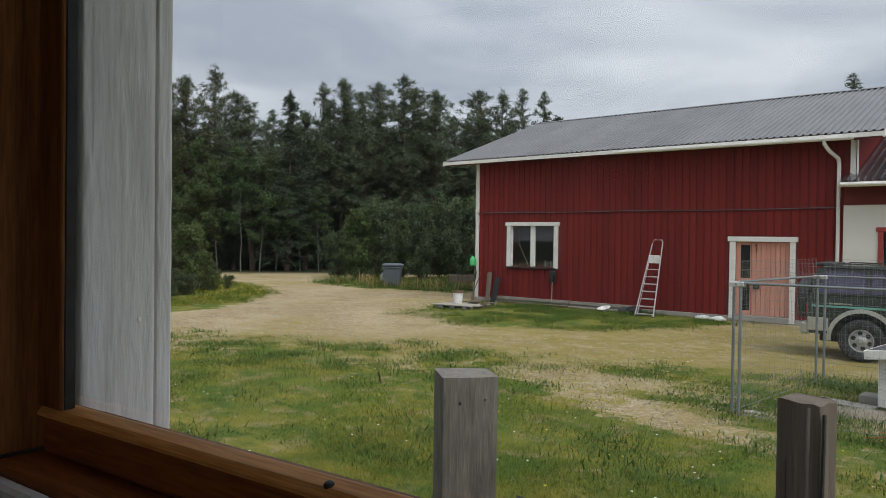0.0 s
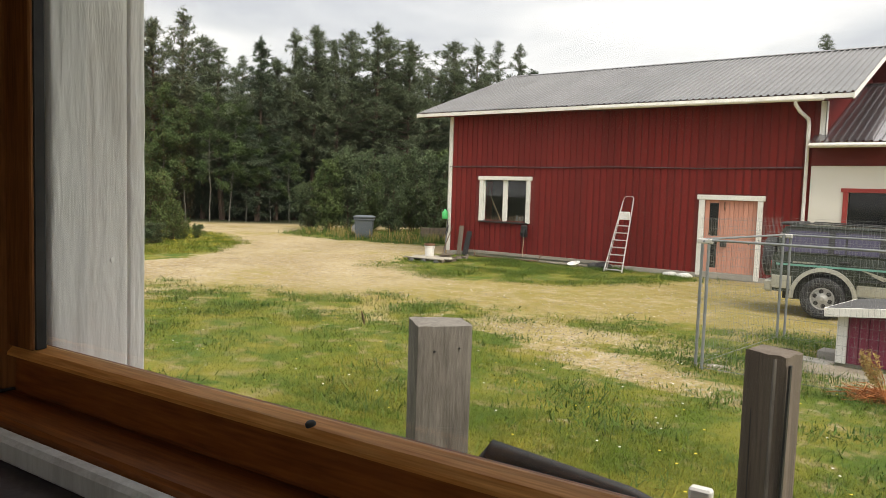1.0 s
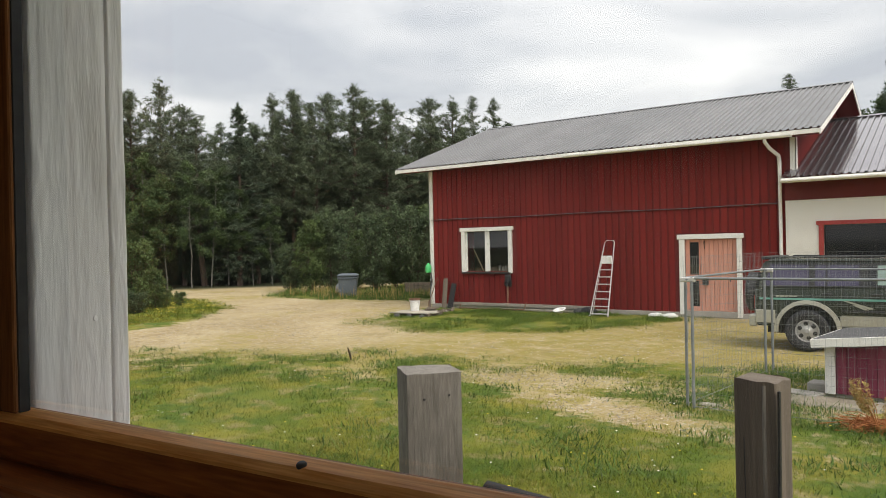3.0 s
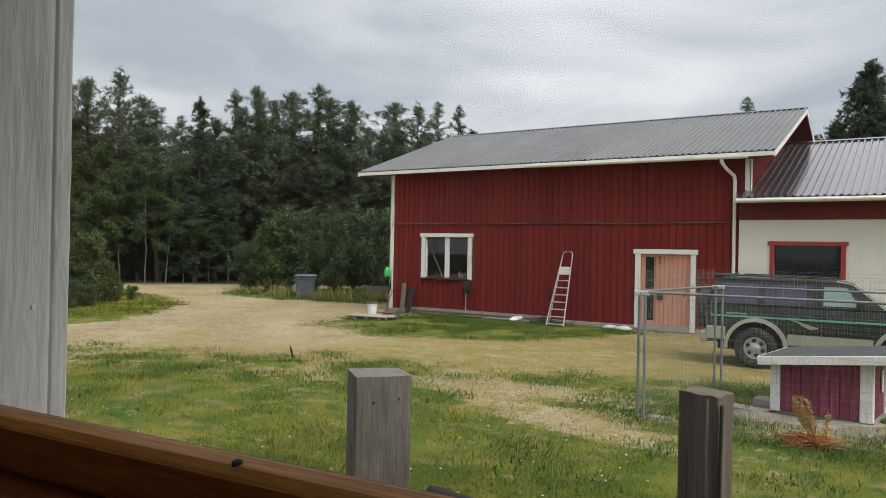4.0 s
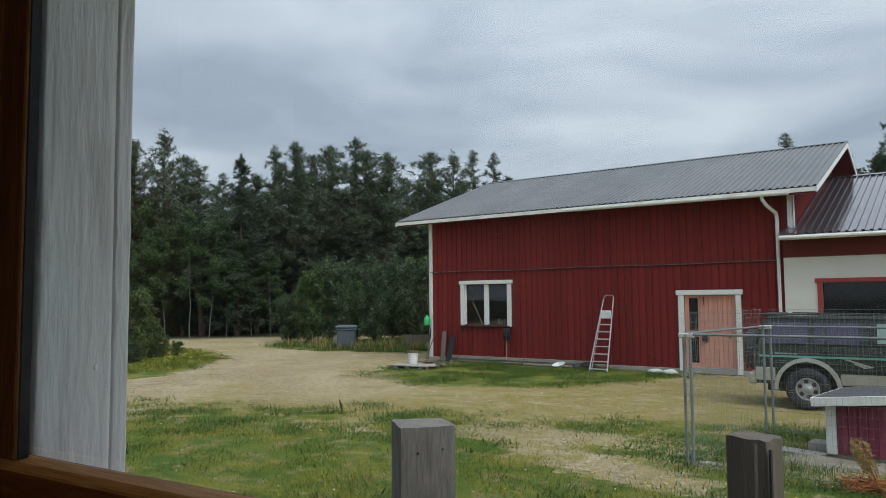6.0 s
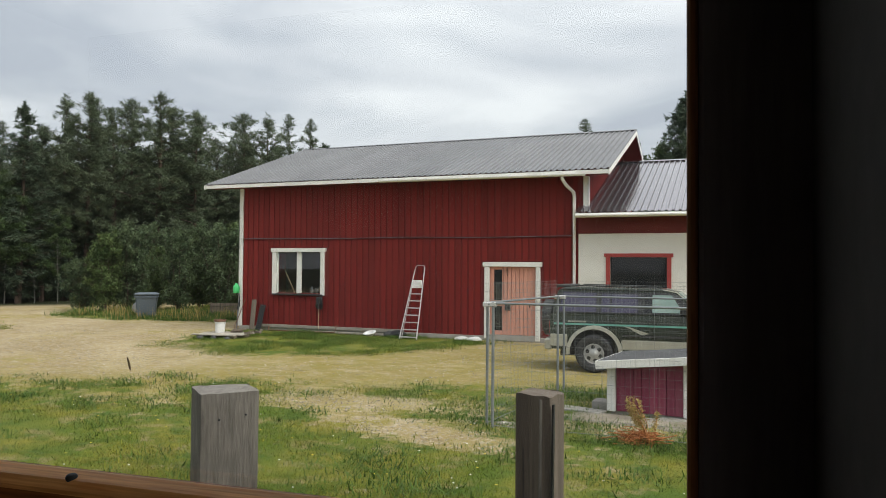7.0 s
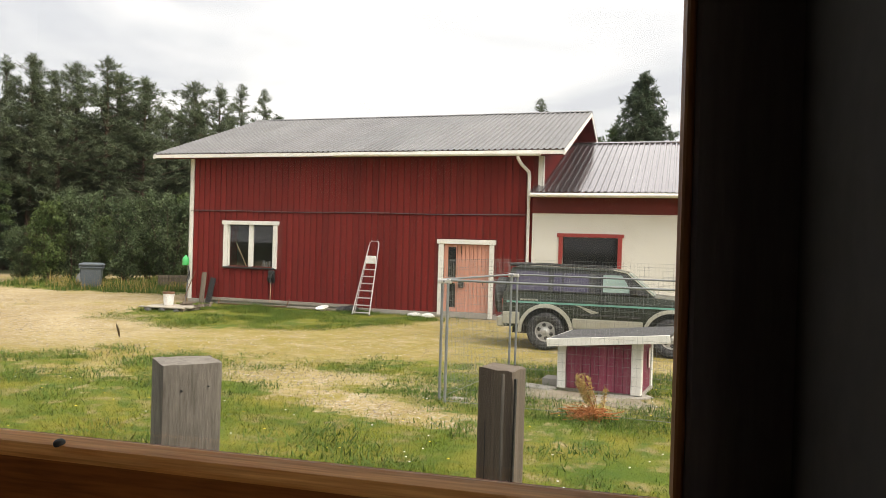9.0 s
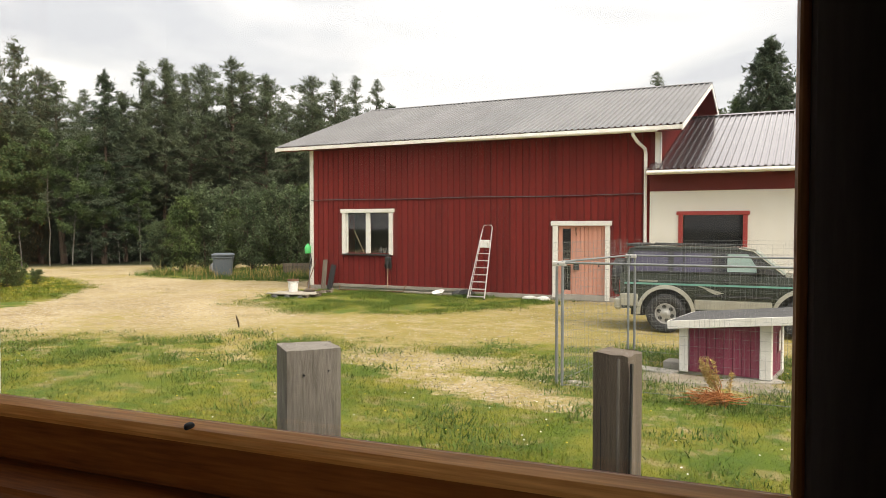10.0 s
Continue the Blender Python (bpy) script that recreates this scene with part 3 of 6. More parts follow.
    part("outer_sill", box(-0.6, 0.69, 0.013, 0.19, 1.66, 1.70, bevel=0.004), M_LINING, w)
    # inner reveal and sill
    part("left_reveal", box(-0.5605, -0.545, -0.255, -0.002, 1.762, 2.99, bevel=0.002), M_STAIN_V, w, "brown reveal board with a round hole")
    # right reveal has its shade painted in, darker than the frame beside it
    part("right_reveal", box(0.62, 0.65, -0.255, -0.002, 1.762, 2.99, bevel=0.003), M_SHADE_BOARD, w)
    part("head_reveal", box(-0.56, 0.65, -0.255, -0.002, 2.991, 3.02), M_DARKWOOD, w)
    part("inner_sill", box(-0.544, 0.619, -0.098, -0.002, 1.735, 1.7595, bevel=0.004), M_STAIN, w, "brown stained inner window ledge")
    part("sill_nosing", box(-0.60, 0.69, -0.121, -0.0990, 1.722, 1.752, bevel=0.005), M_LINING, w, "scuffed white edge strip of the ledge")
    part("reveal_hole", lathe(((0.011, 0.0), (0.011, 0.004), (0.006, 0.004)), 14), M_BLACK, w, "dark round hole", at=pose(-0.546, -0.16, 1.965, 0, 90, 0))
    # brown stopper on the rail
    part("rail_knob", lathe(((0.0052, -0.003), (0.0052, 0.002), (0.004, 0.0035), (0.002, 0.004)), 16), M_BLACK, w, "small dark knob", smooth=True,
         at=pose(0.0, -0.024, RAIL - 0.0015, 12, 0, 0))
    return w


build_window()


def build_room():
    # outer wall with the opening, then the closed room behind the camera
    def wall(name, x0, x1, y0, y1, z0, z1, material, label):
        struct(name, box(x0, x1, y0, y1, z0, z1), material, label, "wall", WIN)
    wall("wall_outer_left", -2.6, -0.561, -0.25, 0.12, -0.05, 3.3, M_DARKWOOD, "dark wooden wall beside the window")
    wall("wall_outer_right", 0.651, 2.6, -0.25, 0.12, -0.05, 3.3, M_DARKWOOD, "dark wooden wall beside the window")
    wall("wall_below_window", -0.56, 0.65, -0.25, 0.012, -0.05, 1.72, M_DARKWOOD, "dark wooden wall below the window")
    wall("wall_above_window", -0.56, 0.65, -0.25, 0.12, 3.11, 3.3, M_DARKWOOD, "dark wooden wall above the window")
    wall("wall_left", -2.7, -2.601, -2.7, 0.12, -0.05, 3.3, M_INSIDE, "plain dim room wall")
    # side of the room, out of view; its openings are added to light the inside
    bm = bmesh.new()
    for y0, y1, z0, z1 in ((-2.7, -2.55, -0.05, 3.3), (-0.5, 0.12, -0.05, 3.3), (-2.55, -0.5, -0.05, 1.0), (-2.55, -0.5, 2.95, 3.3), (-1.55, -1.5, 1.0, 2.95)):
        box(2.601, 2.7, y0, y1, z0, z1, bm)
    struct("wall_right", bm, M_INSIDE, "unseen room wall with wide openings added to let light in", "wall", WIN)
    # rear wall, also unseen, with an opening added for more room light
    bm = bmesh.new()
    for x0, x1, z0, z1 in ((-2.7, 1.05, -0.05, 3.3), (2.5, 2.6, -0.05, 3.3), (1.05, 2.5, -0.05, 1.0), (1.05, 2.5, 2.95, 3.3), (1.75, 1.80, 1.0, 2.95)):
        box(x0, x1, -2.8, -2.701, z0, z1, bm)
    struct("wall_back", bm, M_INSIDE, "unseen room wall with a wide opening added to let light in", "wall", WIN)
    struct("floor", box(-2.6, 2.6, -2.7, -0.251, 0.3, 0.45), M_DARKWOOD, "dark wooden room floor", "floor", WIN)
    struct("ceiling", box(-2.7, 2.7, -2.8, 0.3, 3.301, 3.4), M_INSIDE, "plain dim room ceiling", "ceiling", WIN)


build_room()


# ---- red barn ----
BX0, BX1, BD = 0.0, 11.46, 10.8
EAVE_Y, EAVE_Z, RIDGE_Y, RIDGE_Z = -0.56, 4.72, 5.40, 6.80
SLOPE = (RIDGE_Z - EAVE_Z) / (RIDGE_Y - EAVE_Y)
WX0, WX1, WZ0, WZ1 = 1.42, 3.08, 1.22, 2.52   # barn window opening
DX0, DX1, DZ1 = 8.66, 10.02, 2.10             # barn door opening


def board_mesh(width, length, name="wall_board"):
    bm = bmesh.new()
    o = [(-width / 2, 0), (width / 2, 0), (width / 2, -0.016), (width / 2 - 0.006, -0.024), (-width / 2 + 0.006, -0.024), (-width / 2, -0.016)]
    a = [bm.verts.new((x, y, 0)) for x, y in o]
    b = [bm.verts.new((x, y, length)) for x, y in o]
    bm.faces.new(a); bm.faces.new(b[::-1])
    for k in range(6):
        bm.faces.new((a[k], b[k], b[(k + 1) % 6], a[(k + 1) % 6]))
    return mesh_of(bm, M_RED, name=name)


def roof_sheet_mesh(width, length, ribs, material):
    """A ribbed sheet: x across, y up the slope from 0, z out of the roof."""
    prof, p = [], width / ribs
    for k in range(ribs):
        x = k * p
        prof += [(x, 0.0), (x + p * 0.50, 0.0), (x + p * 0.60, 0.034), (x + p * 0.86, 0.034), (x + p * 0.96, 0.0)]
    prof.append((width, 0.0))
    bm = bmesh.new()
    rows = [[bm.verts.new((x, y, z + dz)) for x, z in prof] for y, dz in ((0, 0), (length, 0))]
    low = [[bm.verts.new((x, y, z - 0.006)) for x, z in prof] for y in (0, length)]
    for k in range(len(prof) - 1):
        bm.faces.new((rows[0][k], rows[0][k + 1], rows[1][k + 1], rows[1][k]))
        bm.faces.new((low[0][k + 1], low[0][k], low[1][k], low[1][k + 1]))
        bm.faces.new((low[0][k], low[0][k + 1], rows[0][k + 1], rows[0][k]))
    return mesh_of(bm, material, name="roof_sheet")


def roof_face(parent, x0, x1, y0, z0, y1, z1, count, material, ribs=6):
    length = math.hypot(y1 - y0, z1 - z0)
    me = roof_sheet_mesh((x1 - x0) / count, length, ribs, material)
    ang = math.degrees(math.atan2(z1 - z0, y1 - y0))
    for k in range(count):
        if y1 > y0:
            at = pose(x0 + k * (x1 - x0) / count, y0, z0, ang, 0, 0)
        else:
            at = pose(x0 + (k + 1) * (x1 - x0) / count, y0, z0, 180 - ang, 0, 180)
        piece("roof_sheet", me, parent, at)


def build_barn():
    b = thing("barn", pose(0, 0, 0), "long red board barn with white trim and grey metal roof", "barn")
    t = 0.16
    # front wall as one sheet with its two openings, then the other walls
    bm = bmesh.new()
    for x0, x1, z0, z1 in ((BX0, WX0, .12, 4.66), (WX0, WX1, .12, WZ0), (WX0, WX1, WZ1, 4.66), (WX1, DX0, .12, 4.66), (DX0, DX1, DZ1, 4.66), (DX1, BX1, .12, 4.66)):
        box(x0, x1, 0, t, z0, z1, bm)
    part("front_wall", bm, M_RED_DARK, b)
    gable = [(0.0, 0.12), (BD, 0.12), (BD, 4.70), (RIDGE_Y, RIDGE_Z - 0.14), (0.0, 4.70)]
    for name, x0, x1 in (("left_gable", BX0, BX0 + t), ("right_gable", BX1 - t, BX1)):
        bm = bmesh.new()
        a = [bm.verts.new((x0, t * 1.01 if y == 0 else y, z)) for y, z in gable]
        c = [bm.verts.new((x1, t * 1.01 if y == 0 else y, z)) for y, z in gable]
        bm.faces.new(a); bm.faces.new(c[::-1])
        for k in range(5):
            bm.faces.new((a[k], c[k], c[(k + 1) % 5], a[(k + 1) % 5]))
        part(name, bm, M_RED, b)
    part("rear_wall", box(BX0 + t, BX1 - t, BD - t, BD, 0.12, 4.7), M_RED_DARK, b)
    part("plinth", box(BX0 + 0.02, BX1 - 0.02, -0.05, 0.2, -0.3, 0.118, bevel=0.01), M_CONC, b, "rough grey concrete plinth")
    part("barn_floor", box(0.2, BX1 - 0.2, 0.21, BD - 0.2, 0.0, 0.1), M_CONC, b)
    # ceiling and partition added to stop eave light and darken the inside
    part("light_stop_ceiling", box(0.17, BX1 - 0.17, 0.17, BD - 0.17, 2.85, 2.95), M_SHADE_BOARD, b)
    part("light_stop_partition", box(0.17, 6.0, 2.4, 2.5, 0.1, 2.849), M_SHADE_BOARD, b)
    # boarding: lower and upper rows
    pitch, wid = 0.202, 0.158
    zs = {}

    def board(x, z0, z1):
        key = round(z1 - z0, 3)
        if key not in zs:
            zs[key] = board_mesh(wid, z1 - z0)
        piece("wall_board", zs[key], b, pose(x, -0.001, z0))
    n = int((BX1 - 0.2) / pitch)
    for k in range(n + 1):
        x = BX0 + 0.22 + k * pitch
        if x > BX1 - 0.16:
            break
        board(x, 2.965, 4.60)
        if WX0 - 0.28 < x < WX1 + 0.20:
            board(x, 0.10, WZ0 - 0.10)
            board(x, WZ1 + 0.15, 2.925)
        elif DX0 - 0.24 < x < DX1 + 0.24:
            board(x, DZ1 + 0.17, 2.925)
        else:
            board(x, 0.10 + 0.02 * ((k * 7) % 3 == 0), 2.925)
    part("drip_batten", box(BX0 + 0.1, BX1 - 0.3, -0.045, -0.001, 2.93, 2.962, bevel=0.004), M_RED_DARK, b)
    part("grey_cable", tube([(x, -0.062 - 0.004 * math.sin(x * 3), 2.955 + 0.012 * math.sin(x * 1.3)) for x in np.linspace(0.05, BX1 - 0.35, 34)], 0.010, 6), M_BIN, b,
         "grey cable along the drip batten")
    # corner boards
    part("corner_board", box(BX0 - 0.03, BX0 + 0.115, -0.05, -0.002, 0.10, 4.62, bevel=0.006), M_WHITE, b)
    part("corner_board", box(BX0 - 0.035, BX0 - 0.002, -0.05, 0.12, 0.10, 4.62, bevel=0.006), M_WHITE, b)
    part("corner_board", box(BX1 - 0.115, BX1 + 0.03, -0.05, -0.002, 3.76, 4.6, bevel=0.006), M_WHITE, b)
    part("corner_board", box(BX1 + 0.001, BX1 + 0.035, -0.05, 0.12, 3.76, 4.6, bevel=0.006), M_WHITE, b)
    # roof
    rx0, rx1 = -1.07, 12.13
    roof_face(b, rx0, rx1, EAVE_Y, EAVE_Z, RIDGE_Y, RIDGE_Z, 13, M_ROOF)
    roof_face(b, rx0, rx1, 2 * RIDGE_Y - EAVE_Y, EAVE_Z, RIDGE_Y, RIDGE_Z, 13, M_ROOF)
    for s in (1, -1):
        bm = bmesh.new()
        y0 = EAVE_Y + 0.03 if s == 1 else 2 * RIDGE_Y - EAVE_Y - 0.03
        o = [(y0, EAVE_Z - 0.02), (RIDGE_Y, RIDGE_Z - 0.02), (RIDGE_Y, RIDGE_Z - 0.07), (y0, EAVE_Z - 0.07)]
        a = [bm.verts.new((rx0 + 0.04, y, z)) for y, z in o]
        c = [bm.verts.new((rx1 - 0.04, y, z)) for y, z in o]
        bm.faces.new(a); bm.faces.new(c[::-1])
        for k in range(4):
            bm.faces.new((a[k], c[k], c[(k + 1) % 4], a[(k + 1) % 4]))
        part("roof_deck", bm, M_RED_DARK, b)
    capw = bmesh.new()
    for s in (1, -1):
        for k in range(1):
            y1, z1 = RIDGE_Y + s * -0.16, RIDGE_Z + 0.045 - 0.16 * SLOPE
            vs = [capw.verts.new(p) for p in ((rx0, RIDGE_Y, RIDGE_Z + 0.045), (rx1, RIDGE_Y, RIDGE_Z + 0.045), (rx1, y1, z1), (rx0, y1, z1))]
            capw.faces.new(vs)
    part("ridge_cap", capw, M_ROOF, b)
    part("fascia", box(rx0, rx1, EAVE_Y - 0.005, EAVE_Y + 0.025, EAVE_Z - 0.130, EAVE_Z - 0.022, bevel=0.004), M_WHITE, b)
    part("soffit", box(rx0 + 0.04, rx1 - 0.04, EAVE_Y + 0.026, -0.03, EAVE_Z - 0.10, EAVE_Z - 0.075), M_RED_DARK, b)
    for name, x0 in (("barge_board", rx0), ("barge_board", rx1 - 0.03)):
        for s in (1, -1):
            bm = bmesh.new()
            ye = EAVE_Y - 0.01 if s == 1 else 2 * RIDGE_Y - EAVE_Y + 0.01
            o = [(ye, EAVE_Z - 0.025), (RIDGE_Y, RIDGE_Z - 0.02), (RIDGE_Y, RIDGE_Z - 0.17), (ye, EAVE_Z - 0.165)]
            a = [bm.verts.new((x0 - 0.003 if x0 < 0 else x0 + 0.003, y, z)) for y, z in o]
            c = [bm.verts.new((x0 + 0.03, y, z)) for y, z in o]
            bm.faces.new(a); bm.faces.new(c[::-1])
            for k in range(4):
                bm.faces.new((a[k], c[k], c[(k + 1) % 4], a[(k + 1) % 4]))
            part(name, bm, M_WHITE, b)
    # gutter and downpipe
    bm = bmesh.new()
    arc = [(EAVE_Y - 0.075 + 0.06 * math.cos(a), EAVE_Z - 0.075 + 0.06 * math.sin(a)) for a in np.linspace(math.pi, math.tau, 9)]
    arc += [(y * 0.96 + (EAVE_Y - 0.075) * 0.04, z + 0.004) for y, z in arc[::-1]]
    a = [bm.verts.new((5.4, y, z - 0.02)) for y, z in arc]
    c = [bm.verts.new((11.5, y, z - 0.05)) for y, z in arc]
    bm.faces.new(a); bm.faces.new(c[::-1])
    for k in range(len(arc)):
        bm.faces.new((a[k], c[k], c[(k + 1) % len(arc)], a[(k + 1) % len(arc)]))
    part("gutter", bm, M_WHITE, b, "white half-round gutter")
    part("downpipe", tube([(10.88, EAVE_Y - 0.07, EAVE_Z - 0.13), (10.88, EAVE_Y - 0.06, EAVE_Z - 0.24), (10.96, EAVE_Y + 0.1, EAVE_Z - 0.40), (11.1, -0.16, EAVE_Z - 0.56),
                           (11.115, -0.12, EAVE_Z - 0.7), (11.115, -0.12, 0.25), (11.11, -0.22, 0.12)], 0.048, 10), M_WHITE, b, "white round downpipe", smooth=True)
    # window
    w = new("barn_window"); w.parent = b
    tagged(w, "two-pane window with wide white casing")
    part("casing_side", box(WX0 - 0.14, WX0, -0.06, 0.02, WZ0 - 0.06, WZ1 + 0.0, bevel=0.006), M_WHITE, w)
    part("casing_side", box(WX1, WX1 + 0.13, -0.06, 0.02, WZ0 - 0.06, WZ1 + 0.0, bevel=0.006), M_WHITE, w)
    part("casing_head", box(WX0 - 0.19, WX1 + 0.18, -0.075, 0.02, WZ1 + 0.002, WZ1 + 0.125, bevel=0.008), M_WHITE, w)
    part("sill", box(WX0 - 0.1, WX1 + 0.08, -0.11, 0.03, WZ0 - 0.075, WZ0 - 0.03, bevel=0.006), M_BLACK, w, "dark weathered sill")
    for x0, x1 in ((WX0, WX0 + 0.05), (WX1 - 0.05, WX1), (2.17, 2.34)):
        part("sash_bar", box(x0 + 0.002, x1 - 0.002, 0.0, 0.06, WZ0 - 0.028, WZ1 - 0.002, bevel=0.004), M_WHITE, w)
    part("sash_rail", box(WX0 + 0.05, 2.17, 0.005, 0.055, WZ1 - 0.05, WZ1 - 0.003), M_BLACK, w)
    part("sash_rail", box(2.34, WX1 - 0.05, 0.005, 0.055, WZ1 - 0.05, WZ1 - 0.003), M_BLACK, w)
    for x0, x1 in ((WX0 + 0.05, 2.17), (2.34, WX1 - 0.05)):
        part("pane", box(x0, x1, 0.026, 0.030, WZ0 - 0.028, WZ1 - 0.05), M_GLASS, w, "dark window glass").visible_shadow = False
    part("window_board", box(WX0, WX1, 0.165, 0.36, WZ0 - 0.06, WZ0 - 0.02), M_PLANK, w)
    # door
    d = new("barn_door"); d.parent = b
    tagged(d, "closed faded pink plank door with narrow side lights")
    part("casing_side", box(DX0 - 0.15, DX0, -0.065, 0.02, 0.06, DZ1, bevel=0.006), M_WHITE, d)
    part("casing_side", box(DX1, DX1 + 0.13, -0.065, 0.02, 0.02, DZ1, bevel=0.006), M_WHITE, d)
    part("casing_head", box(DX0 - 0.2, DX1 + 0.18, -0.08, 0.02, DZ1 + 0.002, DZ1 + 0.135, bevel=0.008), M_WHITE, d)
    part("threshold", box(DX0, DX1, -0.08, 0.1, 0.0, 0.16, bevel=0.01), M_CONC, d, "grey concrete threshold")
    sx0, sx1 = DX0 + 0.12, DX0 + 0.36
    for x0, x1, z0, z1 in ((DX0, sx0, .162, DZ1), (sx1, sx1 + 0.03, .162, DZ1), (sx0, sx1, .162, .28), (sx0, sx1, 0.98, 1.14), (sx0, sx1, DZ1 - 0.08, DZ1)):
        part("side_frame", box(x0 + .001, x1 - .001, 0.02, 0.07, z0, z1, bevel=0.003), M_PINK, d)
    for z0, z1 in ((0.28, 0.98), (1.14, DZ1 - 0.08)):
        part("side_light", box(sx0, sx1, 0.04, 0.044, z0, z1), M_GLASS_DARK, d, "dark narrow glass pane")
    lx0, lx1, cnt = sx1 + 0.035, DX1 - 0.004, 8
    pw = (lx1 - lx0) / cnt
    me = mesh_of(box(-pw / 2 + 0.003, pw / 2 - 0.003, 0.0, 0.04, 0.0, DZ1 - 0.17, bevel=0.004), M_PINK, name="door_plank")
    for k in range(cnt):
        piece("door_plank", me, d, pose(lx0 + (k + 0.5) * pw, 0.028, 0.164))
    part("door_backing", box(lx0, lx1, 0.069, 0.08, 0.164, DZ1 - 0.004), M_PINK, d)
    part("lock_box", box(sx1 + 0.10, sx1 + 0.25, -0.045, 0.027, 0.86, 1.03, bevel=0.01), M_BLACK, d, "dark metal lock box")
    part("handle", tube([(sx1 + 0.16, 0.02, 1.84), (sx1 + 0.17, -0.03, 1.88), (sx1 + 0.16, -0.03, 2.0), (sx1 + 0.15, 0.02, 2.04)], 0.018, 6), M_RUST, d, "rusty iron hook")
    part("keyhole_plate", box(lx1 - 0.2, lx1 - 0.17, 0.02, 0.0285, 0.95, 1.02), M_BLACK, d)
    # pale plank along the foot of the wall
    part("foot_board", box(0.75, 6.0, -0.10, -0.06, 0.10, 0.20, bevel=0.006), M_PLANK, b, "pale grey plank along the plinth")
    return b


build_barn()


# ---- white garage beside the barn ----
def build_garage():
    g = thing("garage", pose(0, 0, 0), "white rendered garage with red trim and metal roof", "garage")
    gx0, gx1, y = 11.22, 19.0, -0.06
    wx0, wx1, wz0, wz1 = 12.08, 13.55, 1.57, 2.38
    bm = bmesh.new()
    for x0, x1, z0, z1 in ((gx0, wx0, 0, 3.02), (wx0, wx1, 0, wz0), (wx0, wx1, wz1, 3.02), (wx1, gx1, 0, 3.02)):
        box(x0, x1, y, y + 0.25 if x0 > 11.3 else y + 0.055, z0, z1, bm)
    part("front_wall", bm, M_RENDER, g, "off-white rendered wall")
    part("frieze", box(gx0, gx1, y - 0.03, y + 0.05, 3.021, 3.47, bevel=0.004), M_RED_DARK, g, "dark red boarded frieze")
    part("side_wall", box(gx1 - 0.25, gx1, y + 0.26, 10.4, 0, 3.5), M_RENDER, g)
    part("rear_wall", box(BX1 + 0.04, gx1, 10.41, 10.6, 0, 3.5), M_RENDER, g)
    ez, ey, ry, rz = 3.56, -0.62, 5.3, 5.70
    roof_face(g, 11.24, 19.4, ey, ez, ry, rz, 8, M_ROOF2)
    roof_face(g, BX1 + 0.05, 19.4, 2 * ry - ey, ez, ry, rz, 8, M_ROOF2)
    part("roof_deck", box(BX1 + 0.04, 19.3, -0.02, 0.0, 0, 0.01), M_RED_DARK, g, at=pose(0, 0.3, 3.72))
    cap = bmesh.new()
    for s in (1, -1):
        cap.faces.new([cap.verts.new(p) for p in ((BX1 + 0.05, ry, rz + 0.045), (19.4, ry, rz + 0.045), (19.4, ry - s * 0.16, rz - 0.012), (BX1 + 0.05, ry - s * 0.16, rz - 0.012))])
    part("ridge_cap", cap, M_ROOF2, g)
    part("fascia", box(11.24, 19.4, ey - 0.005, ey + 0.025, ez - 0.135, ez - 0.02, bevel=0.004), M_WHITE, g)
    part("gutter", box(11.24, 19.4, ey - 0.1, ey - 0.006, ez - 0.115, ez - 0.045, bevel=0.02), M_WHITE, g, "white gutter")
    part("soffit", box(11.26, 19.3, ey + 0.026, y - 0.031, ez - 0.10, ez - 0.08), M_RED_DARK, g)
    w = new("garage_window"); w.parent = g
    tagged(w, "wide dark window in a red frame")
    part("casing_side", box(wx0 - 0.11, wx0, y - 0.04, y + 0.03, wz0 - 0.07, wz1, bevel=0.005), M_RED_TRIM, w)
    part("casing_side", box(wx1, wx1 + 0.11, y - 0.04, y + 0.03, wz0 - 0.07, wz1, bevel=0.005), M_RED_TRIM, w)
    part("casing_head", box(wx0 - 0.16, wx1 + 0.16, y - 0.05, y + 0.03, wz1 + 0.001, wz1 + 0.10, bevel=0.006), M_RED_TRIM, w)
    part("casing_foot", box(wx0, wx1, y - 0.04, y + 0.03, wz0 - 0.07, wz0 - 0.001, bevel=0.005), M_RED_TRIM, w)
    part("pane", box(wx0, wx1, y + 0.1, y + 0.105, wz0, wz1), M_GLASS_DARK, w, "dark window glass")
    return g


build_garage()


# ---- trees ----
CAM0 = (15.09, -20.06)


def polar(az, dist):
    a = radians(az)
    return CAM0[0] + math.sin(a) * dist, CAM0[1] + math.cos(a) * dist


def tufts(centres, dirs, count, length, width, spread, rng, lean=0.6):
    """Thin triangles that spray from each centre, roughly along its direction."""
    c = np.repeat(np.asarray(centres), count, axis=0)
    d = np.repeat(np.asarray(dirs), count, axis=0)
    n = len(c)
    v = rng.normal(size=(n, 3)) + d * lean * 1.6
    v /= np.linalg.norm(v, axis=1, keepdims=True)
    ln = length * rng.uniform(0.55, 1.25, (n, 1))
    side = np.cross(v, rng.normal(size=(n, 3)))
    side /= np.linalg.norm(side, axis=1, keepdims=True) + 1e-9
    base = c + rng.normal(size=(n, 3)) * spread
    wd = width * rng.uniform(0.6, 1.3, (n, 1))
    out = np.empty((n, 3, 3))
    out[:, 0] = base - side * wd / 2 - v * ln * 0.15
    out[:, 1] = base + side * wd / 2 - v * ln * 0.15
    out[:, 2] = base + v * ln
    return out.reshape(-1, 3)


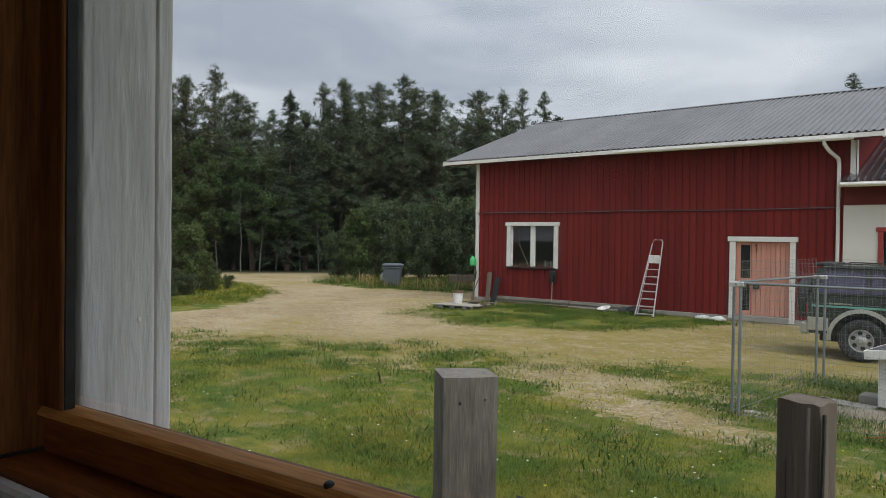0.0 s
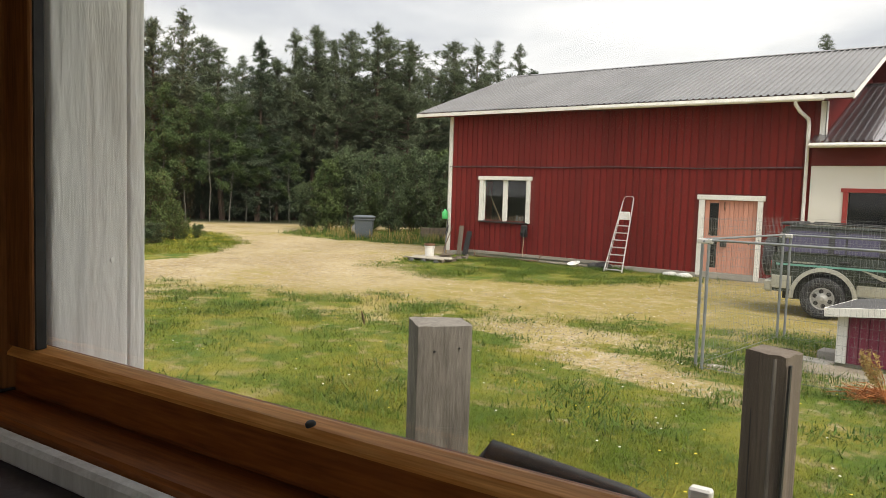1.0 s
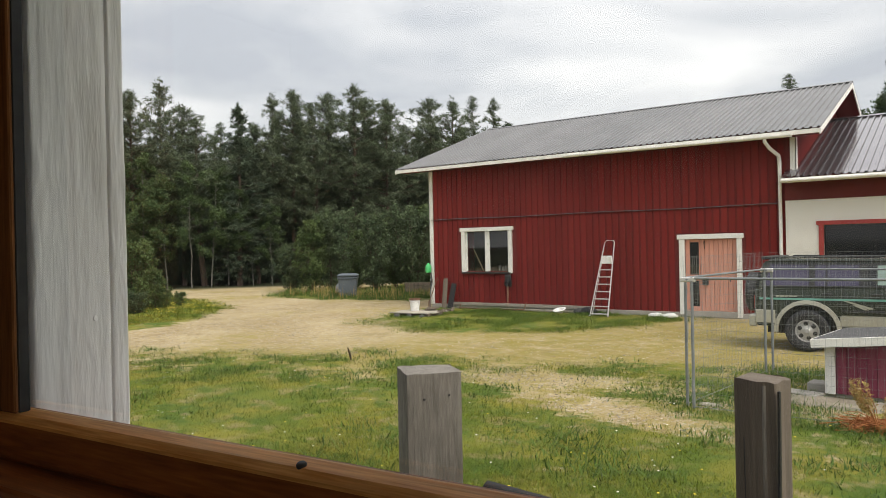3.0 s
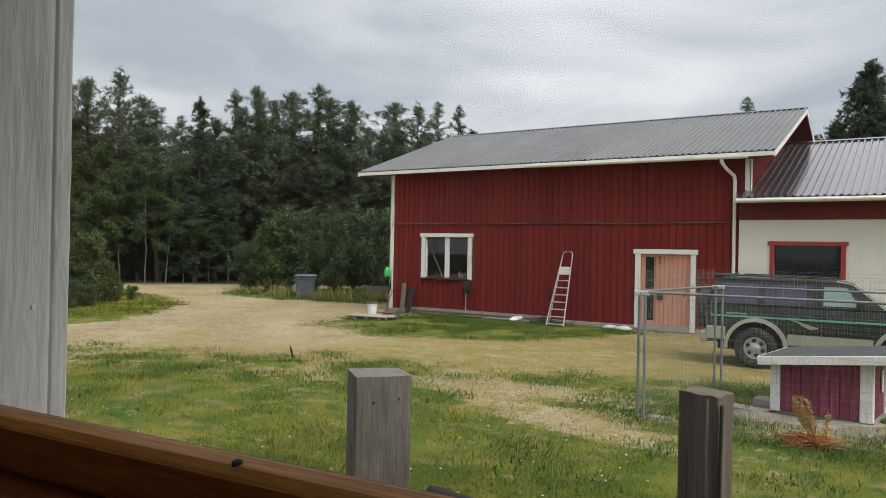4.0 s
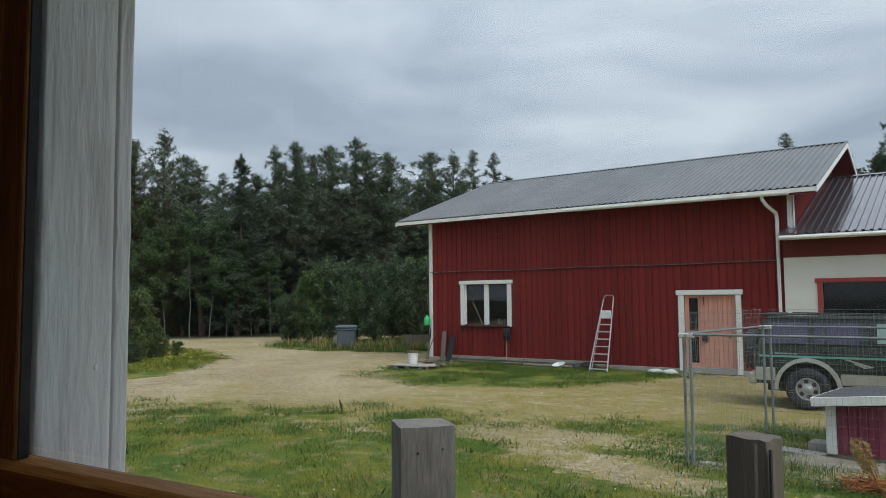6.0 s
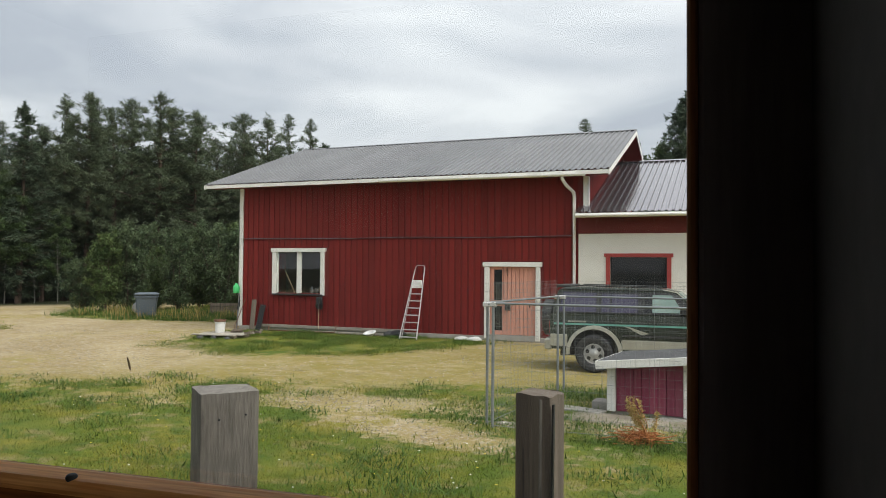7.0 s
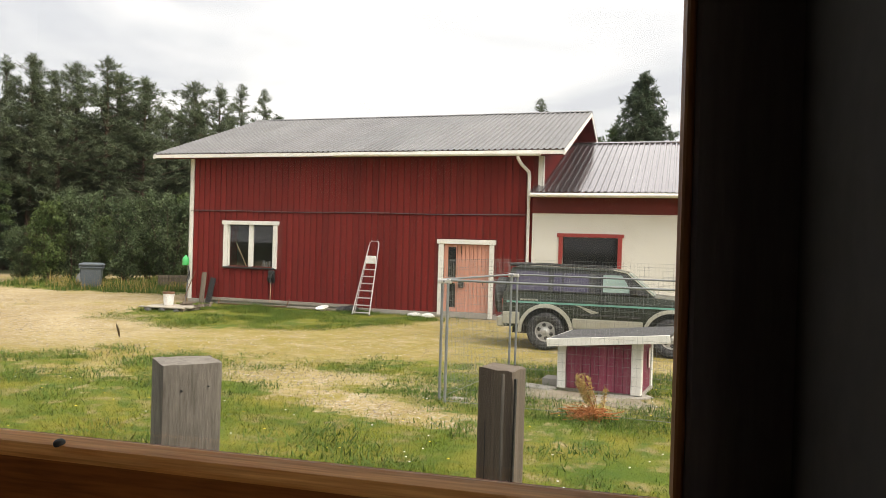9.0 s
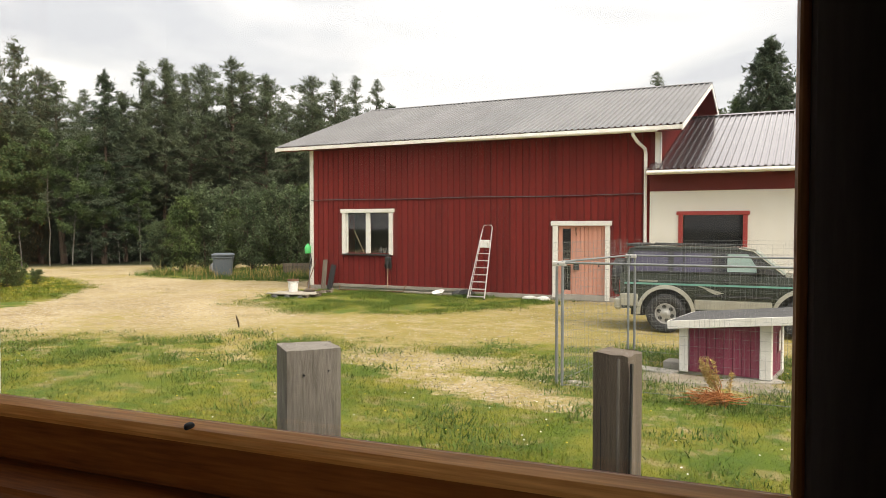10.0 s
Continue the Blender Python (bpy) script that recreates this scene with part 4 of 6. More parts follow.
def conifer(seed, height, radius, start, spacing, rise, per, tuft_n, length, width, top_round, trunk_r, bark, needles, name, label, ragged=0.35, reach=0.38):
    rng = np.random.default_rng(seed)
    t = thing(name, pose(0, 0, -200), label, "tree", "trees of the wood")
    bend = rng.normal(size=2) * 0.012 * height

    def axis(h):
        s = h / height
        return np.array((bend[0] * math.sin(s * 3), bend[1] * math.sin(s * 2.4), h))
    part("trunk", tube([tuple(axis(h)) for h in np.linspace(-0.3, height * 0.985, 9)], [trunk_r * (1 - 0.94 * k / 8) for k in range(9)], 7), bark, t)
    limbs = bmesh.new()
    cs, ds = [], []
    h = height * start
    while h < height * 0.985:
        s = (h - height * start) / (height * (1 - start))
        shape = min(1.0, (height - h) / (height * reach)) ** top_round * (0.6 + 0.4 * min(1, s * 4))
        a = rng.uniform(0, math.tau)
        ln = max(0.15, radius * shape * rng.uniform(1 - ragged * 1.4, 1 + ragged))
        up_a = rise + rng.normal() * 0.18 + s * 0.35
        d = np.array((math.cos(a) * math.cos(up_a), math.sin(a) * math.cos(up_a), math.sin(up_a)))
        p = axis(h)
        if ln > 0.5:
            bar(tuple(p), tuple(p + d * ln * 0.85), 0.026 * ln / radius + 0.007, limbs, 4, 0.006)
        m = max(2, int(ln * tuft_n))
        for q in np.linspace(0.22, 1.0, m):
            pt = p + d * ln * q + rng.normal(size=3) * 0.13 * ln * q
            cs.append(pt)
            ds.append(d * 0.7 + np.array((0, 0, 0.25 if rise > 0 else -0.2)))
        h += spacing / per * rng.uniform(0.5, 1.5)
    cs.append(axis(height)); ds.append(np.array((0, 0, 1.0)))
    part("limbs", limbs, bark, t)
    crown = new("crown", cloud_mesh("crown", tufts(cs, ds, per_tuft, length, width, length * 0.28, rng), needles))
    crown.parent = t
    return t


def broadleaf(seed, height, radius, base, leaves, size, bark, foliage, name, label, category, stems=1, group=""):
    rng = np.random.default_rng(seed)
    t = thing(name, pose(0, 0, -200), label, category, group)
    wood = bmesh.new()
    cs, ds = [], []
    for k in range(stems):
        a = rng.uniform(0, math.tau)
        lean = rng.uniform(0.0, 0.05) * height if stems == 1 else rng.uniform(0.15, 0.75) * radius
        top = np.array((math.cos(a) * lean, math.sin(a) * lean, height * rng.uniform(0.82, 0.97)))
        foot = np.array((math.cos(a), math.sin(a), 0)) * (0.0 if stems == 1 else 0.25 * rng.uniform(0, 1))
        pts = [foot + (top - foot) * q + rng.normal(size=3) * 0.02 * height * q * (1 - q) for q in np.linspace(-0.03, 1, 8)]
        r0 = 0.0052 * height if stems == 1 else 0.007 * height
        tube([tuple(p) for p in pts], [r0 * (1 - 0.85 * i / 7) for i in range(8)], 6, wood)
        for q in np.linspace(max(base, 0.08), 0.98, int(height * (2.6 if stems == 1 else 1.7)) + 3):
            p = foot + (top - foot) * q
            b = rng.uniform(0, math.tau)
            s = (q - base) / (1 - base)
            ln = radius * math.sin(math.pi * min(1, 0.22 + 0.78 * max(0, s))) ** 0.8 * rng.uniform(0.55, 1.15)
            if stems > 1:
                ln *= 0.6
            d = np.array((math.cos(b), math.sin(b), rng.uniform(0.1, 0.8)))
            d /= np.linalg.norm(d)
            bar(tuple(p), tuple(p + d * ln), 0.004 * height * 0.5 + 0.004, wood, 4, 0.004)
            for w in np.linspace(0.3, 1.05, max(3, int(ln * 3.2))):
                cs.append(p + d * ln * w + rng.normal(size=3) * 0.07 * radius)
                ds.append(rng.normal(size=3) * 0.4)
    part("trunk" if stems == 1 else "stems", wood, bark, t)
    n = max(3, leaves // len(cs))
    crown = new("crown" if stems == 1 else "foliage", cloud_mesh("crown", tufts(cs, ds, n, size, size * 0.62, 0.062 * min(radius, 2.2), rng, 0.2), foliage))
    crown.parent = t
    return t


per_tuft = 20
PINE_L = "tall Scots pine with ragged dark crown"
protos = {
    "pine_a": conifer(1, 11.0, 1.75, 0.24, 0.40, 0.25, 5, 5.0, 0.25, 0.042, 0.75, 0.13, M_BARK, M_PINE, "pine_tree", PINE_L, 0.42, 0.40),
    "pine_b": conifer(2, 11.0, 1.40, 0.30, 0.40, 0.32, 4, 5.2, 0.24, 0.040, 0.8, 0.12, M_BARK, M_PINE, "pine_tree", PINE_L, 0.40, 0.45),
    "pine_c": conifer(3, 11.0, 2.1, 0.26, 0.42, 0.22, 5, 4.8, 0.25, 0.040, 0.8, 0.17, M_BARK, M_PINE, "pine_tree", "broad Scots pine with an uneven crown", 0.6, 0.52),
    "pine_t": conifer(4, 11.0, 0.95, 0.35, 0.36, 0.35, 4, 5.6, 0.21, 0.036, 0.75, 0.09, M_BARK, M_PINE, "pine_tree", "slim young pine with a sparse crown", 0.4, 0.35),
    "spruce_a": conifer(5, 11.0, 1.75, 0.06, 0.29, -0.20, 6, 5.0, 0.21, 0.046, 0.85, 0.14, M_BARK, M_SPRUCE, "spruce_tree", "narrow dark spruce with drooping branches", 0.3, 0.75),
    "spruce_b": conifer(6, 11.0, 2.5, 0.05, 0.20, -0.08, 9, 5.0, 0.24, 0.055, 0.80, 0.17, M_BARK, M_SPRUCE, "spruce_tree", "dense broad spruce with a pointed top", 0.12, 0.62),
    "birch_a": broadleaf(11, 7.5, 1.5, 0.34, 8200, 0.105, M_BIRCHBARK, M_BIRCH, "birch_tree", "slender birch with a pale trunk", "tree", 1, "trees of the wood"),
    "birch_b": broadleaf(12, 7.5, 1.8, 0.28, 9000, 0.105, M_BIRCHBARK, M_BIRCH, "birch_tree", "slender birch with a pale trunk", "tree", 1, "trees of the wood"),
    "bush_a": broadleaf(21, 3.9, 1.8, 0.1, 11000, 0.115, M_BARK, M_WILLOW, "willow_bush", "large grey-green willow bush", "bush", 9, "willow bushes"),
    "bush_b": broadleaf(22, 3.9, 1.6, 0.1, 10000, 0.115, M_BARK, M_LEAFY, "willow_bush", "large leafy green bush", "bush", 8, "willow bushes"),
}
BASE_H = {"birch_a": 7.5, "birch_b": 7.5, "bush_a": 3.9, "bush_b": 3.9}
used = set()


def plant(kind, az, dist, height, spin, wide=1.0):
    x, y = polar(az, dist)
    s = height / BASE_H.get(kind, 11.0)
    m = pose(x, y, -0.03, 0, 0, spin) @ Matrix.Diagonal((s * wide, s * wide, s, 1))
    if kind not in used:
        used.add(kind)
        protos[kind].matrix_basis = m
        return protos[kind]
    e = copy_thing(protos[kind], pose(0, 0, 0))
    e.matrix_basis = m
    return e


# front line of the wood: kind, bearing, distance, rise of the top per metre
LINE = (("pine_a", -62.0, 47, .20), ("pine_b", -60.2, 46, .195), ("pine_a", -58.8, 46, .204), ("pine_b", -57.0, 48, .22), ("pine_a", -55.5, 47, .188),
        ("pine_c", -54.1, 46, .172), ("pine_t", -52.7, 50, .168), ("spruce_a", -51.6, 45, .192), ("pine_a", -50.2, 47, .168), ("pine_b", -48.9, 48, .207),
        ("pine_a", -47.6, 47, .212), ("pine_c", -45.9, 47, .192), ("pine_a", -44.6, 48, .210), ("pine_c", -43.2, 46, .222), ("pine_a", -42.0, 48, .205),
        ("pine_a", -40.4, 46, .200), ("pine_c", -38.6, 50, .165), ("pine_a", -36.8, 47, .203), ("pine_b", -35.2, 48, .203), ("pine_t", -33.6, 52, .204),
        ("pine_t", -31.9, 52, .200), ("pine_c", -37.5, 56, .16), ("pine_t", -10.5, 62, .203))
for i, (kind, az, dist, el) in enumerate(LINE):
    plant(kind, az, dist, 2.03 + el * dist, i * 67.0, 1.36)
rng_w = np.random.default_rng(77)
KINDS = ("pine_a", "pine_c", "spruce_a", "pine_b", "spruce_b", "pine_c")
for row, (dist, lo, hi, cnt) in enumerate(((51, .10, .15, 18), (56, .12, .17, 18), (62, .12, .165, 18), (70, .11, .15, 16))):
    for k in range(cnt):
        az = -66 + (k + rng_w.uniform(0.1, 0.9)) * 36 / cnt
        plant(KINDS[int(rng_w.integers(0, 6))], az, dist + rng_w.uniform(-2, 2), 2 + rng_w.uniform(lo, hi) * dist, rng_w.uniform(0, 360), 1.25)
# young spruces and undergrowth below
for k in range(30):
    az = -65 + (k + rng_w.uniform(0, 1)) * 33 / 30
    plant("spruce_b" if k % 3 else "spruce_a", az, rng_w.uniform(46.5, 52), rng_w.uniform(3.0, 6.5), rng_w.uniform(0, 360), 1.15)
# birches along the road
for i, (az, dist, h) in enumerate(((-60.5, 43.5, 7.6), (-58.3, 44, 8.2), (-56.7, 44.5, 7.2), (-55.0, 43.8, 7.7), (-53.6, 44, 8.0), (-52.4, 44.6, 7.2), (-50.6, 45, 6.0), (-49.2, 44.5, 5.4))):
    plant("birch_a" if i % 2 else "birch_b", az, dist, h, i * 83.0, 1.0)
# birch and spruce behind the garage
plant("birch_b", -5.0, 46, 11.4, 20, 0.85)
plant("birch_a", -4.1, 47, 9.6, 70, 0.75)
plant("spruce_b", -2.5, 45, 12.7, 130, 1.0)
plant("birch_a", 0.6, 52, 8.6, 30, 1.0)
# willow bushes beside the drive
for i, (az, dist, h, wide) in enumerate(((-47.6, 37, 2.4, 1.0), (-46.3, 36, 3.7, 0.85), (-44.6, 36.5, 4.1, 0.8), (-42.9, 38, 2.6, 1.0), (-41.4, 36, 3.9, 0.75), (-39.8, 38.5, 2.7, 0.9), (-38.4, 36.5, 4.2, 0.9),
                                         (-36.6, 38, 4.5, 0.95), (-34.8, 39, 4.0, 1.0), (-43.2, 42, 3.3, 1.0), (-40.0, 43, 3.4, 1.0))):
    plant("bush_a" if i % 2 == 0 else "bush_b", az, dist, h, i * 51.0, wide)
for i, (az, dist, h, wide) in enumerate(((-61.4, 27.5, 2.7, 1.1), (-59.0, 28, 2.6, 1.0), (-63.5, 28, 2.9, 1.1), (-57.6, 28.5, 1.55, 1.1), (-60.2, 26.0, 1.0, 1.3), (-57.0, 29.0, 0.85, 1.3),
                                         (-58.8, 26.6, 0.8, 1.4), (-55.9, 29.6, 0.6, 1.5), (-61.5, 25.5, 0.9, 1.4))):
    plant("bush_b" if i % 2 else "bush_a", az, dist, h, i * 71.0, wide)
for key, ob in protos.items():
    if key not in used:
        bpy.data.objects.remove(ob)


# ---- grass, weeds, flowers ----
def scatter(name, label, category, spots, per, length, width, lean, material, seed, upright=1.0):
    """spots: rows of x, y, size. Blades rise from the ground."""
    rng = np.random.default_rng(seed)
    s = np.repeat(np.asarray(spots), per, axis=0)
    n = len(s)
    base = np.column_stack((s[:, 0], s[:, 1], np.full(n, 0.0))) + rng.normal(size=(n, 3)) * np.array((0.02, 0.02, 0)) * (1 + 6 * s[:, 2:3])
    a = rng.uniform(0, math.tau, n)
    tilt = np.abs(rng.normal(size=n)) * lean
    ln = length * s[:, 2] * rng.uniform(0.5, 1.3, n)
    tip = base + np.column_stack((np.cos(a) * tilt * ln, np.sin(a) * tilt * ln, ln * upright))
    b = a + rng.uniform(0.8, 2.2, n)
    wv = np.column_stack((np.cos(b), np.sin(b), np.zeros(n))) * (width * rng.uniform(0.6, 1.3, n) * (0.6 + 0.4 * s[:, 2]))[:, None]
    out = np.empty((n, 3, 3))
    out[:, 0], out[:, 1], out[:, 2] = base - wv, base + wv, tip
    ob = new(name, cloud_mesh(name, out.reshape(-1, 3), material))
    return tagged(ob, label, category, kind="stuff")


def spots_in(seed, count, x0, x1, y0, y1, keep, size):
    rng = np.random.default_rng(seed)
    out = []
    for _ in range(count):
        x, y = rng.uniform(x0, x1), rng.uniform(y0, y1)
        t = turf_at(x, y)
        k = keep(x, y, t)
        if k > rng.uniform(0, 1):
            out.append((x, y, size(x, y, t) * rng.uniform(0.7, 1.3)))
    return out


def clump(x, y):
    return noise.noise((x * 0.9, y * 0.9, 11.0)) + 0.6 * noise.noise((x * 2.7, y * 2.7, 4.0))


def leafy(x, y):
    """Where low leafy weeds grow in tight clumps."""
    return noise.noise((x * 1.5, y * 1.9, 17.0)) + 0.7 * noise.noise((x * 4.2, y * 4.8, 23.0))


near = spots_in(5, 20000, 9.5, 16.6, -18.6, -14.0, lambda x, y, t: t, lambda x, y, t: 1.0 + 0.45 * clump(x, y))
mid = spots_in(6, 34000, 0.0, 17.0, -15.5, -8.4, lambda x, y, t: max(0, t - 0.15) * 1.2, lambda x, y, t: 1.0 + 0.5 * clump(x, y))
scatter("grass", "short mown green and yellowing lawn grass", "grass", near, 10, 0.034, 0.0026, 1.2, M_GRASS, 31)
scatter("grass", "short patchy lawn grass at the yard edge", "grass", mid, 8, 0.036, 0.0042, 1.2, M_GRASS, 32)
weeds = spots_in(7, 26000, 1.0, 17.0, -17.5, -8.2, lambda x, y, t: (leafy(x, y) > (0.26 if step_line(x, LAWN) - y < 3.0 else 0.45)) * (t > 0.15) * 0.9, lambda x, y, t: 0.7 + 1.1 * max(0, leafy(x, y)))
scatter("weeds", "low dark green clover and weeds", "weeds", weeds, 12, 0.055, 0.007, 1.5, M_WEED, 33)
isle = spots_in(8, 15000, 0.2, 9.4, -7.4, -0.1, lambda x, y, t: t * (0.6 + 1.1 * clump(x, y)) * (0.25 if y > -0.7 else 1.0), lambda x, y, t: 0.8 + 0.9 * max(0, clump(x, y)))
scatter("grass", "longer grass in front of the barn", "grass", isle, 8, 0.045, 0.006, 1.4, M_GRASS, 34)
isle_weeds = spots_in(19, 7000, 0.4, 9.2, -6.8, -0.1, lambda x, y, t: t * (clump(x, y) > 0.0) * (0.2 if y > -0.7 else 0.95 if y > -3.8 else 0.6), lambda x, y, t: 1.0 + max(0, clump(x, y)))
scatter("weeds", "dark weeds in the barn grass", "weeds", isle_weeds, 12, 0.055, 0.007, 1.7, M_WEED, 40)
verge = spots_in(9, 9000, -11, 0.2, 0.8, 6.5, lambda x, y, t: t * (0.35 + 1.3 * clump(x, y)), lambda x, y, t: 0.5 + 1.6 * max(0, clump(x, y)))
wallside = spots_in(18, 3000, 0.4, 9.6, -1.3, -0.12, lambda x, y, t: 0.6 if clump(x, y) > 0.35 else 0.03, lambda x, y, t: 1.0 + max(0, clump(x, y)))
scatter("weeds", "tufts of weeds along the barn wall", "weeds", wallside, 10, 0.075, 0.007, 1.3, M_WEED, 39)
scatter("grass", "tall rough grass on the verge", "grass", verge, 9, 0.17, 0.010, 1.3, M_WEED, 35)
hedge = spots_in(10, 9000, -18, -4, -12, -1, lambda x, y, t: t, lambda x, y, t: 1.0 + 0.5 * clump(x, y))
scatter("grass", "grass strip below the hedge", "grass", hedge, 9, 0.07, 0.014, 1.2, M_GRASS, 36)
pen = spots_in(12, 2600, 12.2, 17, -11.6, -7.6, lambda x, y, t: 0.8 if (noise.noise((x * 1.3, y * 1.3, 21.0)) > 0.18 or y < -11.2 or y > -8.6) else 0.03,
               lambda x, y, t: 1.0 + 0.8 * max(0, clump(x, y)))
scatter("weeds", "rough tufts of grass round the dog pen", "weeds", pen, 12, 0.07, 0.005, 1.3, M_WEED, 37)
dryish = spots_in(13, 5000, -10, 1, 0.6, 4.5, lambda x, y, t: (t > 0.4) * (clump(x, y) > 0.15), lambda x, y, t: 1.0)
scatter("dry_grass", "dry yellow stalks among the verge", "grass", dryish, 1, 0.42, 0.010, 0.4, M_DRY, 38)
fl = spots_in(14, 420, 4, 16.5, -17.5, -9, lambda x, y, t: t, lambda x, y, t: 1.0)


def flowers(name, label, spots, size, height, material):
    bm = bmesh.new()
    rng = np.random.default_rng(len(spots))
    for x, y, s in spots:
        h = height * rng.uniform(0.6, 1.3)
        ring = [bm.verts.new((x + size * math.cos(k * math.tau / 6), y + size * math.sin(k * math.tau / 6), h)) for k in range(6)]
        low, topv = bm.verts.new((x, y, h - 0.006)), bm.verts.new((x, y, h + 0.004))
        for k in range(6):
            bm.faces.new((ring[k], ring[(k + 1) % 6], topv))
            bm.faces.new((ring[(k + 1) % 6], ring[k], low))
    ob = new(name, mesh_of(bm, material, name=name))
    return tagged(ob, label, "flowers", kind="stuff")


flowers("yellow_flowers", "tiny yellow flowers dotted over the lawn", fl[::2], 0.013, 0.06, M_YELLOW)
flowers("white_flowers", "tiny white clover heads in the lawn", fl[1::2], 0.012, 0.055, M_PETAL)
fl2 = spots_in(15, 200, -10, -5, -6.5, -2.5, lambda x, y, t: t, lambda x, y, t: 1.0)
flowers("yellow_flowers", "yellow flowers below the hedge", fl2, 0.03, 0.18, M_YELLOW)


def pebbles(name, label, seed, count, x0, x1, y0, y1, keep, smin, smax, material):
    rng = np.random.default_rng(seed)
    vs, fs = [], []
    shape = ((1, 0, 0), (0, 1, 0), (-1, 0, 0), (0, -1, 0), (0, 0, 1), (0, 0, -1))
    tri = ((0, 1, 4), (1, 2, 4), (2, 3, 4), (3, 0, 4), (1, 0, 5), (2, 1, 5), (3, 2, 5), (0, 3, 5))
    for _ in range(count):
        x, y = rng.uniform(x0, x1), rng.uniform(y0, y1)
        if keep(turf_at(x, y)) < rng.uniform(0, 1):
            continue
        r, a, n = rng.uniform(smin, smax), rng.uniform(0, math.tau), len(vs)
        for q in shape:
            j = rng.uniform(0.7, 1.2)
            px, py = q[0] * r * j, q[1] * r * j * 0.75
            vs.append((x + px * math.cos(a) - py * math.sin(a), y + px * math.sin(a) + py * math.cos(a), 0.004 + q[2] * r * 0.5))
        fs += [(n + i, n + j, n + k) for i, j, k in tri]
    me = bpy.data.meshes.new(name)
    me.from_pydata(vs, [], fs)
    me.materials.append(material)
    return tagged(new(name, me), label, "gravel", kind="stuff")


M_STONE = mat("gravel_stones", (0.26, 0.21, 0.15), (0.46, 0.41, 0.33), 0.9, scale=2, fine=8, bump=0.2, per_island=0.45)
pebbles("gravel", "loose pale gravel stones in the yard", 41, 9000, -6, 16, -13, -1.5, lambda t: 0.9 if t < 0.35 else 0.03, 0.008, 0.026, M_STONE)
pebbles("gravel", "fine gravel on the bare lawn patch", 42, 5000, 8, 15.5, -13.0, -9.2, lambda t: 0.9 if t < 0.45 else 0.05, 0.006, 0.02, M_STONE)


# ---- things by the barn wall ----
def build_ladder():
    e = thing("step_ladder", pose(6.66, -1.28, 0.0), "folded aluminium step ladder leaning on the barn", "ladder")
    H, lean = 2.12, 1.18

    def at(s, side, off=0.0):
        half = 0.265 - 0.12 * s
        return Vector((side * half - 0.13 * s, lean * s + off, H * s))
    for side in (-1, 1):
        part("front_rail", bar(at(0.0, side), at(0.94, side), 0.019, n=6), M_ALU, e)
    top = [at(0.94, -1), at(0.975, -0.96), at(1.0, -0.7), at(1.0, 0.7), at(0.975, 0.96), at(0.94, 1)]
    part("top_hoop", tube(top, 0.017, 6), M_ALU, e)
    for side in (-1, 1):
        part("rear_leg", bar(at(0.02, side * 0.88, 0.05) + Vector((0, 0.02, 0)), at(0.72, side * 0.92, 0.04), 0.012, n=6), M_ALU, e)
    for k in range(7):
        s = 0.045 + k * 0.094
        a, c = at(s, -1), at(s, 1)
        part("tread", box(a.x, c.x, a.y - 0.045, a.y + 0.03, a.z - 0.014, a.z + 0.014, bevel=0.004), M_ALU, e)
    a, c = at(0.735, -0.9), at(0.735, 0.9)
    part("platform", box(a.x, c.x, a.y - 0.04, a.y - 0.015, a.z - 0.1, a.z + 0.13, bevel=0.01), M_BUCKET, e, "white folded platform plate")
    for side in (-1, 1):
        p = at(0, side)
        part("rubber_foot", box(p.x - 0.025, p.x + 0.025, p.y - 0.025, p.y + 0.025, 0.0, 0.04, bevel=0.005), M_DARK, e)


build_ladder()


def build_brush():
    e = thing("hanging_broom", pose(3.10, -0.14, 0.0), "black broom head on a pale stick below the window", "broom")
    rng = np.random.default_rng(3)
    bm = box(-0.12, 0.12, -0.03, 0.03, 0.84, 1.12, bevel=0.03)
    for k in range(70):
        x, y = rng.uniform(-0.1, 0.1), rng.uniform(-0.04, 0.04)
        bar((x, y, 1.0), (x * 1.25, y * 1.4, 0.76 + rng.uniform(-0.05, 0.05)), 0.008, bm, 3)
    part("bristles", bm, M_BLACK, e)
    part("stick", bar((0.0, 0.0, 0.90), (-0.03, 0.02, 0.10), 0.013, n=8), M_WOODPALE, e)
    part("hook", bar((0.0, 0.02, 1.12), (0.0, 0.1, 1.16), 0.006, n=6), M_RUST, e)


build_brush()


def build_corner_box():
    e = thing("green_bottle_holder", pose(-0.02, -0.17, 0.0), "bright green plastic container on the barn corner", "container")
    bm = lathe(((0.09, 1.17), (0.105, 1.2), (0.105, 1.36), (0.09, 1.42), (0.05, 1.45), (0.03, 1.50)), 14)
    part("container", bm, M_GREEN, e, smooth=True)
    part("bracket", box(-0.02, 0.02, 0.03, 0.14, 1.24, 1.28), M_GALV, e)
    part("pipe", tube([(0.07, 0.05, 1.18), (0.10, 0.04, 1.0), (0.06, 0.05, 0.8), (0.03, 0.04, 0.3), (0.02, 0.02, 0.0)], 0.022, 8), M_GALV, e, "grey water pipe")
    part("hose", tube([(0.09, 0.0, 1.15), (0.17, -0.02, 0.95), (0.16, -0.03, 0.75), (0.08, -0.02, 0.62), (0.05, 0.0, 0.7), (0.12, 0.0, 0.9)], 0.014, 6), M_BLACK, e, "black looped hose")


build_corner_box()


